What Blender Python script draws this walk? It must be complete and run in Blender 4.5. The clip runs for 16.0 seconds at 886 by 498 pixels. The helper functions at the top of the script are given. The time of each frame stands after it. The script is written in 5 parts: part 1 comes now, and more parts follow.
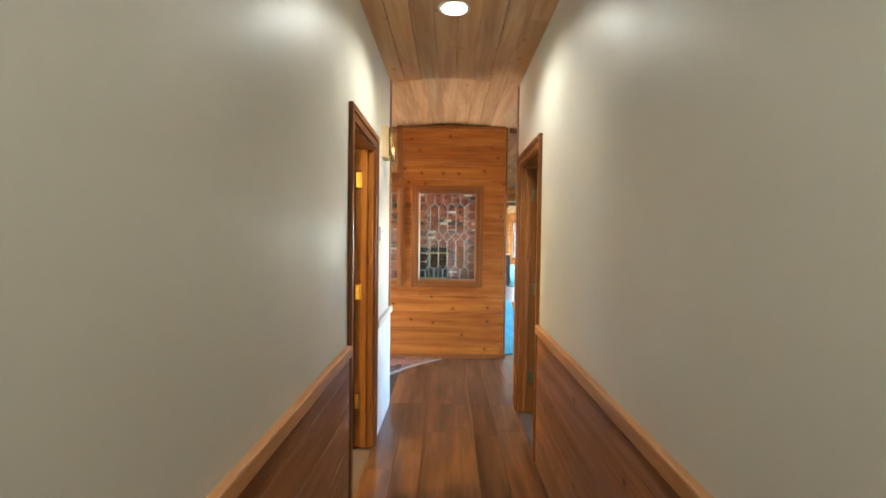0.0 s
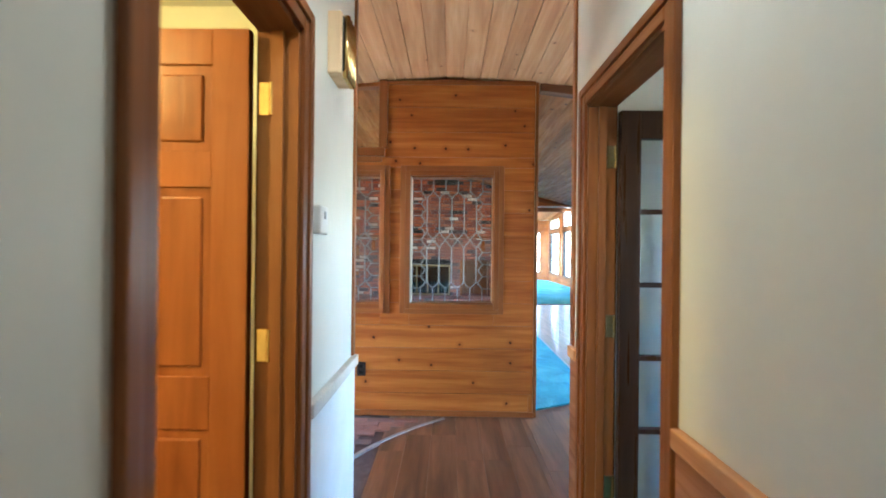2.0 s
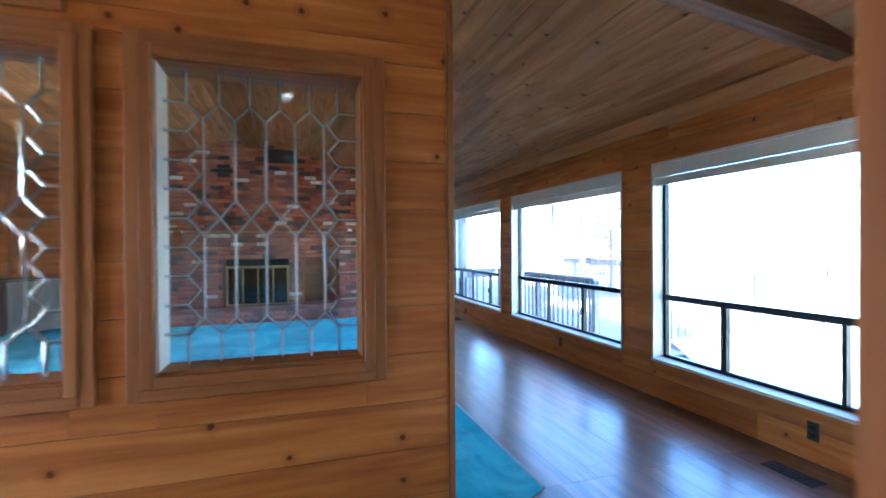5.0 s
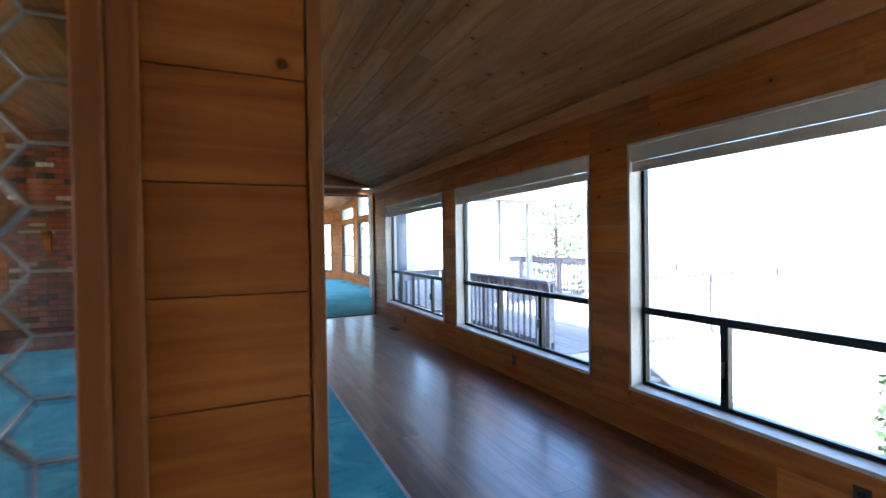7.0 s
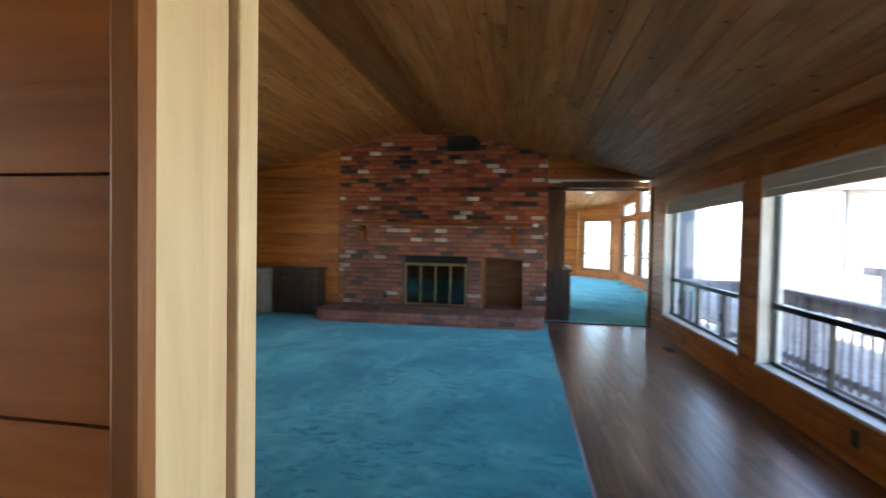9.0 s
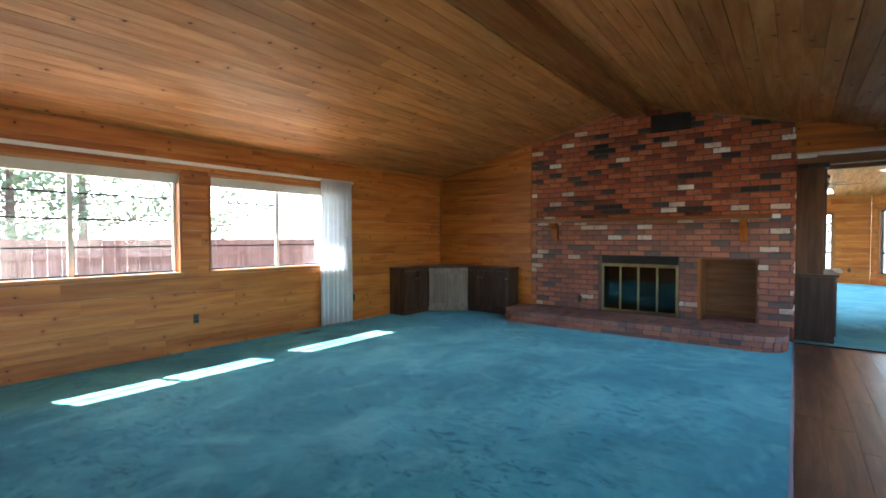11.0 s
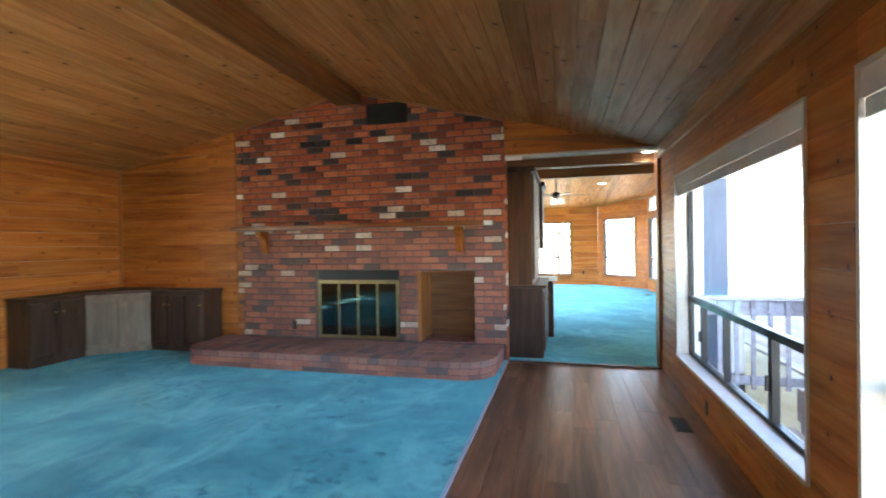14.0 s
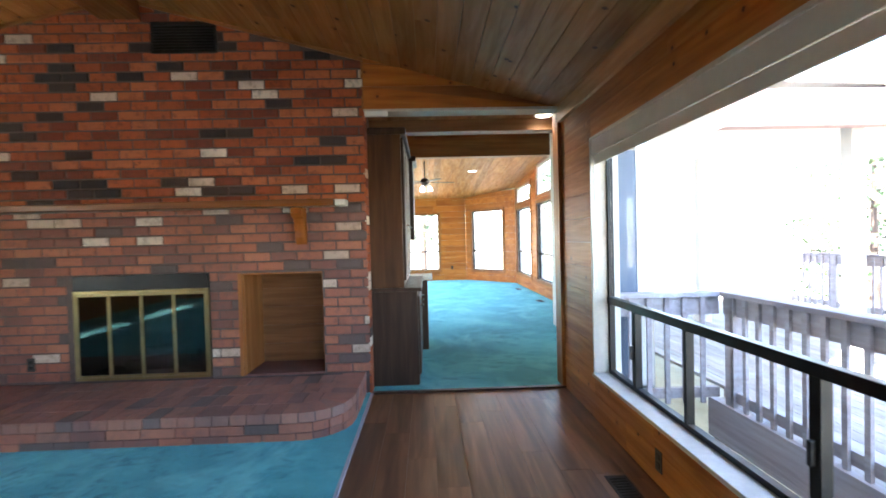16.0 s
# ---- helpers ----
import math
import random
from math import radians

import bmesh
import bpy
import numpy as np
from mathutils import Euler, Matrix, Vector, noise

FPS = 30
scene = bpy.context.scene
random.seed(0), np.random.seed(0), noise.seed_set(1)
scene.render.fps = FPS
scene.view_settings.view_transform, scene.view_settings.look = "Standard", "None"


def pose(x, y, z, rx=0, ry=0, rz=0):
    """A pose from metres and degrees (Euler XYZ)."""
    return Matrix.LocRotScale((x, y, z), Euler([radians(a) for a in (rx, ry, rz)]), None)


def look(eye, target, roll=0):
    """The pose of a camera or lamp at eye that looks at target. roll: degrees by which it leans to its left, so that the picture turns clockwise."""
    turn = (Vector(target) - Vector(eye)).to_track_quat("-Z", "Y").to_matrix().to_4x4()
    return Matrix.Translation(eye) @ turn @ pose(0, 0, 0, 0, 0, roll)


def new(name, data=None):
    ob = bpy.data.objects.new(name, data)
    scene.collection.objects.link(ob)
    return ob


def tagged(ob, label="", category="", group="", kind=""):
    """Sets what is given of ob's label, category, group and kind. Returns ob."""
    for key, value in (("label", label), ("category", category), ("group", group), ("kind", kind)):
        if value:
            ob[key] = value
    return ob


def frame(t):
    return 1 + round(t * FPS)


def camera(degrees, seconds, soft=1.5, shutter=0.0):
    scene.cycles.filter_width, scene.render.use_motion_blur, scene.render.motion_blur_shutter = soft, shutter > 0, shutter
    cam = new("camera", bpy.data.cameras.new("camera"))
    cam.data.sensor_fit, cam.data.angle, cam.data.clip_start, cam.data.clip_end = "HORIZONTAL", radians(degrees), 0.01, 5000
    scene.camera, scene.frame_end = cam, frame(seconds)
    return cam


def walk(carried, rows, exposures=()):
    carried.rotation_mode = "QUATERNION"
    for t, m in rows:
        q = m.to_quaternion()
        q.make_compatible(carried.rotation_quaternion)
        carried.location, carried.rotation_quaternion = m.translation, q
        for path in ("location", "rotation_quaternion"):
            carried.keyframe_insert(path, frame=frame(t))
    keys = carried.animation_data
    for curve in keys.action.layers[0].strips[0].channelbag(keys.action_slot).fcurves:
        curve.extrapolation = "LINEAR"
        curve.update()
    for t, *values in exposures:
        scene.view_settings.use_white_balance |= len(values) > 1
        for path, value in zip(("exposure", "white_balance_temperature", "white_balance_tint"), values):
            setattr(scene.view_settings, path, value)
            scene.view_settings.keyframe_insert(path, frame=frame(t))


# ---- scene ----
cam = camera(87.4, 16.0, 1.7, 0.5)
PATH = [
    (0, (0.477, -0.131, 1.459), (0.45, 1.868, 1.403), 0.7),
    (0.5, (0.482, 0.298, 1.426), (0.429, 2.296, 1.383), 0.7),
    (1, (0.472, 0.742, 1.435), (0.417, 2.741, 1.393), 0.6),
    (1.5, (0.473, 1.166, 1.409), (0.416, 3.165, 1.386), 0.2),
    (2, (0.434, 1.581, 1.371), (0.406, 3.58, 1.373), 0.6),
    (2.5, (0.434, 1.959, 1.377), (0.42, 3.959, 1.376), 0.6),
    (3, (0.443, 2.355, 1.342), (0.453, 4.355, 1.354), 0.6),
    (3.5, (0.494, 2.782, 1.355), (0.541, 4.781, 1.35), 0.6),
    (4, (0.528, 3.066, 1.358), (0.719, 5.057, 1.339), -0.1),
    (4.5, (0.518, 3.330, 1.354), (0.928, 5.287, 1.329), -0.3),
    (5, (0.545, 3.650, 1.347), (1.159, 5.553, 1.334), -0.4),
    (5.2, (0.597, 3.790, 1.361), (1.253, 5.679, 1.335), -0.8),
    (7.3, (1.056, 4.65, 1.39), (1.892, 6.466, 1.365), -0.8),
    (7.5, (1.094, 4.716, 1.396), (1.843, 6.57, 1.363), -0.2),
    (8, (1.200, 4.850, 1.415), (1.649, 6.799, 1.376), 0.2),
    (8.5, (1.300, 5.100, 1.430), (1.376, 7.098, 1.379), 1.4),
    (9, (1.420, 5.110, 1.446), (1.085, 7.081, 1.398), 1.0),
    (9.5, (1.500, 5.225, 1.450), (0.816, 7.104, 1.405), 1.0),
    (10, (1.620, 5.320, 1.425), (0.648, 7.067, 1.389), 1.0),
    (10.2, (1.670, 5.380, 1.420), (0.597, 7.068, 1.390), 0.7),
    (12.3, (2.279, 6.293, 1.363), (1.026, 7.851, 1.309), -0.3),
    (12.5, (2.368, 6.373, 1.368), (1.175, 7.977, 1.314), -0.7),
    (13, (2.491, 6.728, 1.345), (1.504, 8.467, 1.3), -0.7),
    (13.5, (2.536, 7.247, 1.392), (1.794, 9.105, 1.357), -0.7),
    (14, (2.534, 7.759, 1.425), (2.027, 9.694, 1.409), -0.9),
    (14.5, (2.534, 8.088, 1.385), (2.224, 10.064, 1.385), -0.8),
    (15, (2.436, 8.455, 1.4), (2.294, 10.45, 1.367), -1.4),
    (15.5, (2.42, 8.884, 1.398), (2.371, 10.882, 1.337), -1.7),
    (16, (2.375, 9.308, 1.357), (2.441, 11.306, 1.313), -1.5),
]
walk(cam, [(t, look(eye, target, roll)) for t, eye, target, roll in PATH],
     [(0, 5.2, 5800, 4), (2, 4.95, 5000, 4), (3, 4.6, 4350, 2), (3.5, 4.3, 4300, 2), (4, 4.2, 4400, 0), (5, 4.25, 4500, 3), (7.5, 3.35, 5500, 8), (8.5, 3.35, 5700, 7), (9.5, 3.75, 5900, 8), (10, 3.8, 5900, 8), (12.5, 3.85, 5800, 7), (13, 3.95, 5900, 8), (14.5, 4.6, 6000, 9), (16, 4.3, 6000, 9)])

# ---- world, sun, exposure ----
world = bpy.data.worlds.new("world")
scene.world = world
world.use_nodes = True
SKY = world.node_tree.nodes.new("ShaderNodeTexSky")
SKY.sky_type, SKY.sun_disc = "NISHITA", False
SUN_EL, SUN_AZ = 45.2, 247.7        # degrees; azimuth clockwise from +y
SKY.sun_elevation, SKY.sun_rotation = radians(SUN_EL), radians(SUN_AZ)
BG = world.node_tree.nodes["Background"]
BG.inputs[1].default_value = 0.15
world.node_tree.links.new(SKY.outputs[0], BG.inputs[0])

sun = new("sun", bpy.data.lights.new("sun", "SUN"))
sun.data.energy, sun.data.angle, sun.data.color = 5.0, radians(0.5), (1, 0.95, 0.87)
SUN_DIR = Vector((math.sin(radians(SUN_AZ)) * math.cos(radians(SUN_EL)), math.cos(radians(SUN_AZ)) * math.cos(radians(SUN_EL)), math.sin(radians(SUN_EL))))
sun.matrix_world = look(SUN_DIR * 30, (0, 0, 0))


def lamp(name, place, target, energy, color, size, kind="SPOT", angle=130):
    ob = new(name, bpy.data.lights.new(name, kind))
    ob.data.energy, ob.data.color = energy, color
    if kind == "SPOT":
        ob.data.spot_size, ob.data.spot_blend, ob.data.shadow_soft_size = radians(angle), 0.6, size
    elif kind == "AREA":
        ob.data.shape, ob.data.size, ob.data.size_y = "RECTANGLE", size[0], size[1]
    else:
        ob.data.shadow_soft_size = size
    ob.matrix_world = look(place, target)
    return ob


WARM = (1, 0.93, 0.8)

# ---- materials ----
def rgb(c):
    return (*c, 1.0)


class Mat:
    """A Principled material with short ways to add nodes."""

    def __init__(self, name, rough=0.6, metal=0.0, spec=0.5):
        self.m = bpy.data.materials.new(name)
        self.m.use_nodes = True
        self.t = self.m.node_tree
        self.b = self.t.nodes["Principled BSDF"]
        self.b.inputs["Roughness"].default_value = rough
        self.b.inputs["Metallic"].default_value = metal
        self.b.inputs["Specular IOR Level"].default_value = spec

    def node(self, kind, **values):
        n = self.t.nodes.new("ShaderNode" + kind)
        for k, v in values.items():
            n.inputs[k].default_value = v
        return n

    def link(self, a, b):
        self.t.links.new(a, b)

    def place(self, scale, shift=None):
        """World position, scaled by axis, shifted by a piece's random number."""
        g = self.node("NewGeometry")
        p = g.outputs["Position"]
        if shift is not None:
            mul = self.node("VectorMath")
            mul.operation = "MULTIPLY_ADD"
            self.link(shift, mul.inputs[0])
            mul.inputs[1].default_value = (7.3, 11.1, 5.7)
            self.link(p, mul.inputs[2])
            p = mul.outputs[0]
        s = self.node("VectorMath")
        s.operation = "MULTIPLY"
        self.link(p, s.inputs[0])
        s.inputs[1].default_value = scale
        return s.outputs[0]

    def noise(self, vec, scale, detail=3, rough=0.55, distort=0.0):
        n = self.node("TexNoise", Scale=scale, Detail=detail, Roughness=rough, Distortion=distort)
        self.link(vec, n.inputs["Vector"])
        return n.outputs["Fac"]

    def ramp(self, fac, *stops):
        r = self.node("ValToRGB")
        while len(r.color_ramp.elements) < len(stops):
            r.color_ramp.elements.new(0.5)
        for e, (pos, col) in zip(r.color_ramp.elements, stops):
            e.position, e.color = pos, rgb(col)
        self.link(fac, r.inputs[0])
        return r.outputs["Color"]

    def mix(self, fac, a, b, kind="MIX"):
        n = self.node("Mix")
        n.data_type, n.blend_type = "RGBA", kind
        for sock, v in ((n.inputs["Factor"], fac), (n.inputs["A"], a), (n.inputs["B"], b)):
            if isinstance(v, (int, float)):
                sock.default_value = v
            elif isinstance(v, tuple):
                sock.default_value = rgb(v)
            else:
                self.link(v, sock)
        return n.outputs["Result"]

    def math(self, op, a, b):
        n = self.node("Math")
        n.operation = op
        for sock, v in ((n.inputs[0], a), (n.inputs[1], b)):
            if isinstance(v, (int, float)):
                sock.default_value = v
            else:
                self.link(v, sock)
        return n.outputs[0]

    def color(self, c):
        self.link(c, self.b.inputs["Base Color"])

    def bump(self, fac, strength, distance):
        n = self.node("Bump", Strength=strength, Distance=distance)
        self.link(fac, n.inputs["Height"])
        self.link(n.outputs[0], self.b.inputs["Normal"])


def pick(m, island):
    if island:
        return m.node("NewGeometry").outputs["Random Per Island"]
    return m.node("ObjectInfo").outputs["Random"]


def wood(name, dark, mid, light, axis, rough=0.45, island=False, knots=0.0, grain=1.0, vary=0.5, knot_scale=1.0, coat=0.0, relief=0.18, face="side", spec=0.3, gloss_vary=1.0):
    """Boards that run along axis, each with its own tone, grain and knots."""
    m = Mat(name, rough, spec=spec)
    r = pick(m, island)
    long = [14.0 * grain] * 3
    long["xyz".index(axis)] = 0.9
    fine = m.noise(m.place(tuple(long), r), 1.6, 5, 0.6, 0.6)
    wide = [5.0 * grain] * 3
    wide["xyz".index(axis)] = 0.45
    broad = m.noise(m.place(tuple(wide), r), 1.0, 2, 0.5, 1.6)
    g = m.math("ADD", m.math("MULTIPLY", fine, 0.5), m.math("MULTIPLY", broad, 0.5))
    c = m.ramp(g, (0.32, dark), (0.5, mid), (0.68, light))
    tone = m.ramp(r, (0.0, (1 - vary * 0.6,) * 3), (0.5, (1, 1, 1)), (1.0, (1 + vary * 0.15, 1 + vary * 0.2, 1 + vary * 0.25)))
    c = m.mix(1.0, c, tone, "MULTIPLY")
    if knots:
        sep, flat = m.node("SeparateXYZ"), m.node("CombineXYZ")
        m.link(m.place((3.4 * knot_scale,) * 3, r), sep.inputs[0])
        across = "Y" if face == "z" and axis == "x" else "X" if face == "z" else "Z"
        m.link(sep.outputs[axis.upper()], flat.inputs["X"])
        m.link(sep.outputs[across], flat.inputs["Y"])
        v = m.node("TexVoronoi", Scale=1.0)
        v.voronoi_dimensions = "2D"
        m.link(flat.outputs[0], v.inputs["Vector"])
        ragged = m.math("ADD", v.outputs["Distance"], m.math("MULTIPLY", m.math("SUBTRACT", m.noise(flat.outputs[0], 9.0, 2), 0.5), 0.07))
        few = m.ramp(m.node("SeparateColor").outputs[0], (0.0, (0, 0, 0)), (1.0, (1, 1, 1)))
        m.link(v.outputs["Color"], few.node.inputs[0].links[0].from_node.inputs[0])
        few = m.ramp(few, (0.38, (1, 1, 1)), (0.42, (0, 0, 0)))
        spot = m.math("MULTIPLY", m.ramp(ragged, (0.026 * knots, (1, 1, 1)), (0.04 * knots, (0, 0, 0))), few)
        halo = m.math("MULTIPLY", m.ramp(ragged, (0.03 * knots, (1, 1, 1)), (0.13 * knots, (0, 0, 0))), few)
        c = m.mix(m.math("MULTIPLY", halo, 0.5), c, dark)
        c = m.mix(m.math("MULTIPLY", spot, 0.9), c, (dark[0] * 0.25, dark[1] * 0.2, dark[2] * 0.2))
    m.color(c)
    m.link(m.ramp(fine, (0.3, (rough * (1 + 0.25 * gloss_vary),) * 3), (0.7, (rough * (1 - 0.2 * gloss_vary),) * 3)), m.b.inputs["Roughness"])
    if relief:
        m.bump(fine, relief, 0.004)
    if coat:
        m.b.inputs["Coat Weight"].default_value = coat
        m.b.inputs["Coat Roughness"].default_value = 0.15
    return m.m


def plain(name, col, rough=0.5, metal=0.0, vary=0.12, scale=6.0, bump=0.0, spec=0.5):
    """Paint, metal or plastic with faint wear at two scales."""
    m = Mat(name, rough, metal, spec)
    p = m.place((1, 1, 1))
    a = m.noise(p, scale, 4)
    b = m.noise(p, scale * 12, 2)
    f = m.math("ADD", m.math("MULTIPLY", a, 0.7), m.math("MULTIPLY", b, 0.3))
    m.color(m.ramp(f, (0.3, tuple(max(0, v * (1 - vary)) for v in col)), (0.7, tuple(v * (1 + vary * 0.5) for v in col))))
    m.link(m.ramp(a, (0.3, (min(1, rough * 1.15),) * 3), (0.7, (rough * 0.85,) * 3)), m.b.inputs["Roughness"])
    if bump:
        m.bump(b, bump, 0.003)
    return m.m


def glow(name, col, strength):
    m = Mat(name)
    m.b.inputs["Emission Color"].default_value = rgb(col)
    m.b.inputs["Emission Strength"].default_value = strength
    m.b.inputs["Base Color"].default_value = rgb(col)
    return m.m


def glass(name, gloss=0.05, tint=(1, 1, 1), rough=0.0):
    m = bpy.data.materials.new(name)
    m.use_nodes = True
    t = m.node_tree
    t.nodes.remove(t.nodes["Principled BSDF"])
    a, b, x = (t.nodes.new("ShaderNode" + k) for k in ("BsdfTransparent", "BsdfGlossy", "MixShader"))
    a.inputs[0].default_value = rgb(tint)
    b.inputs["Roughness"].default_value = rough
    x.inputs[0].default_value = gloss
    t.links.new(a.outputs[0], x.inputs[1])
    t.links.new(b.outputs[0], x.inputs[2])
    t.links.new(x.outputs[0], t.nodes["Material Output"].inputs[0])
    return m


PINE = ((0.25, 0.066, 0.009), (0.42, 0.135, 0.02), (0.56, 0.215, 0.045))
pine_x = wood("pine_boards_x", *PINE, "x", 0.42, knots=1.35, knot_scale=1.25, vary=0.35)
pine_y = wood("pine_boards_y", *PINE, "y", 0.42, knots=1.35, knot_scale=1.25, vary=0.35)
pine_z = wood("pine_trim_upright", (0.2, 0.066, 0.016), (0.29, 0.105, 0.027), (0.37, 0.15, 0.045), "z", 0.4, vary=0.25)
pine_trim = wood("pine_trim_level", (0.2, 0.066, 0.016), (0.29, 0.105, 0.027), (0.37, 0.15, 0.045), "x", 0.4, vary=0.25)
pine_trim_y = wood("pine_trim_along", (0.36, 0.15, 0.05), (0.5, 0.23, 0.085), (0.6, 0.31, 0.13), "y", 0.4, vary=0.25)
pine_pale = wood("pale_pine_and_lit_cap", (0.58, 0.37, 0.19), (0.76, 0.54, 0.3), (0.85, 0.66, 0.4), "z", 0.4, vary=0.15)
pine_ceiling = wood("pine_ceiling_boards", (0.3, 0.108, 0.025), (0.44, 0.172, 0.046), (0.56, 0.255, 0.078), "y", 0.55, island=True, knots=1.7, vary=0.42, grain=0.7, face="z")
hall_ceiling = wood("pine_hall_ceiling_boards", (0.42, 0.22, 0.1), (0.56, 0.33, 0.16), (0.66, 0.43, 0.23), "y", 0.5, island=True, knots=0.9, vary=0.4, face="z")
plank_y = wood("walnut_floor_planks", (0.06, 0.023, 0.01), (0.15, 0.066, 0.03), (0.265, 0.128, 0.063), "y", 0.3, vary=0.5, grain=0.9, relief=0, coat=0.12, spec=0.55, gloss_vary=0.2)
wainscot_wood = wood("wainscot_boards", (0.2, 0.075, 0.028), (0.31, 0.13, 0.055), (0.4, 0.19, 0.09), "y", 0.4, knots=1.3, vary=0.3)
oak_brown = wood("brown_oak", (0.045, 0.017, 0.006), (0.085, 0.034, 0.012), (0.125, 0.055, 0.021), "z", 0.42, vary=0.2)
beam_pale = wood("brown_pine_beam", (0.18, 0.075, 0.025), (0.28, 0.125, 0.045), (0.36, 0.175, 0.07), "x", 0.5, vary=0.2)
oak_dark = wood("dark_stained_oak", (0.028, 0.013, 0.007), (0.055, 0.027, 0.015), (0.095, 0.05, 0.029), "z", 0.45, vary=0.3)
oak_grey = wood("weathered_oak", (0.13, 0.09, 0.06), (0.2, 0.145, 0.1), (0.28, 0.21, 0.16), "z", 0.5, vary=0.3)
beam_wood = wood("beam_wood", (0.13, 0.042, 0.01), (0.2, 0.07, 0.016), (0.26, 0.1, 0.026), "y", 0.5, vary=0.2)
beam_wood_x = wood("beam_wood_across", (0.1, 0.042, 0.016), (0.19, 0.085, 0.034), (0.27, 0.13, 0.055), "x", 0.5, vary=0.2)
door_wood = wood("varnished_door_wood", (0.2, 0.055, 0.01), (0.29, 0.09, 0.017), (0.36, 0.125, 0.026), "z", 0.22, vary=0.2, grain=0.7)
frame_wood = wood("stained_frame_upright", (0.13, 0.042, 0.01), (0.2, 0.07, 0.018), (0.26, 0.1, 0.03), "z", 0.35, vary=0.2)
frame_wood_y = wood("stained_frame_head", (0.13, 0.042, 0.01), (0.2, 0.07, 0.018), (0.26, 0.1, 0.03), "y", 0.35, vary=0.2)
door_dark = wood("dark_door_wood", (0.02, 0.008, 0.003), (0.038, 0.015, 0.006), (0.06, 0.026, 0.011), "z", 0.3, vary=0.2)
jamb_wood = wood("jamb_wood", (0.18, 0.062, 0.016), (0.26, 0.098, 0.027), (0.33, 0.14, 0.042), "z", 0.35, vary=0.2)
mantel_wood = wood("dark_varnished_mantel", (0.11, 0.036, 0.01), (0.185, 0.065, 0.018), (0.25, 0.095, 0.028), "x", 0.3, vary=0.2)
# brown railing wood; the haze of the window glass is put into this grey
deck_wood = wood("haze_greyed_deck_wood", (0.23, 0.19, 0.19), (0.33, 0.29, 0.295), (0.41, 0.375, 0.385), "y", 0.7, vary=0.3)
fence_wood = wood("fence_boards", (0.09, 0.045, 0.035), (0.13, 0.07, 0.055), (0.17, 0.1, 0.08), "z", 0.8, vary=0.4)
deck_plank = wood("deck_planks", (0.2, 0.17, 0.145), (0.29, 0.25, 0.22), (0.36, 0.32, 0.29), "y", 0.75, vary=0.3)

wall_paint = plain("cream_wall_paint", (0.64, 0.62, 0.53), 0.42, vary=0.04, scale=1.2, bump=0.05)
white_paint = plain("white_paint", (0.76, 0.74, 0.68), 0.5, vary=0.06)
sill_paint = plain("worn_cream_casing", (0.6, 0.53, 0.43), 0.45, vary=0.2, scale=3)
blind_cloth = plain("roller_blind_cloth", (0.62, 0.58, 0.5), 0.8, vary=0.08)
black_metal = plain("black_anodised_frame", (0.018, 0.017, 0.017), 0.35, 0.6, vary=0.3)
vent_metal = plain("dark_bronze_grille", (0.03, 0.024, 0.02), 0.5, 0.4, vary=0.3)
brass = plain("polished_brass", (0.85, 0.6, 0.22), 0.24, 1.0, vary=0.2)
antique = plain("antique_brass", (0.3, 0.23, 0.11), 0.35, 1.0, vary=0.3)
chrome = plain("chrome", (0.8, 0.8, 0.8), 0.15, 1.0)
plastic_brown = plain("brown_plastic", (0.025, 0.018, 0.014), 0.4)
plastic_white = plain("white_plastic", (0.72, 0.71, 0.67), 0.4, vary=0.04)
firebox = plain("sooty_firebox", (0.012, 0.011, 0.011), 0.8, vary=0.5)
lead = plain("lead_came", (0.42, 0.43, 0.43), 0.4, 0.5, vary=0.3, scale=30)
stucco = plain("pale_exterior_siding", (0.6, 0.56, 0.5), 0.8, vary=0.15)
porch_paint = plain("faded_porch_paint", (0.3, 0.19, 0.16), 0.7, vary=0.15)
roof_mat = plain("grey_roof", (0.3, 0.27, 0.25), 0.85, vary=0.25)
bulb = glow("lamp_lens", (1.0, 0.88, 0.68), 0.7)
clear = glass("window_glass", 0.03)
fire_glass = glass("smoked_fire_glass", 0.065, (0.5, 0.5, 0.5), 0.04)
bevel_glass = glass("bevelled_glass", 0.15, (0.88, 0.9, 0.91), 0.08)
room_glass = glass("door_glass", 0.06, (0.95, 0.97, 1.0))


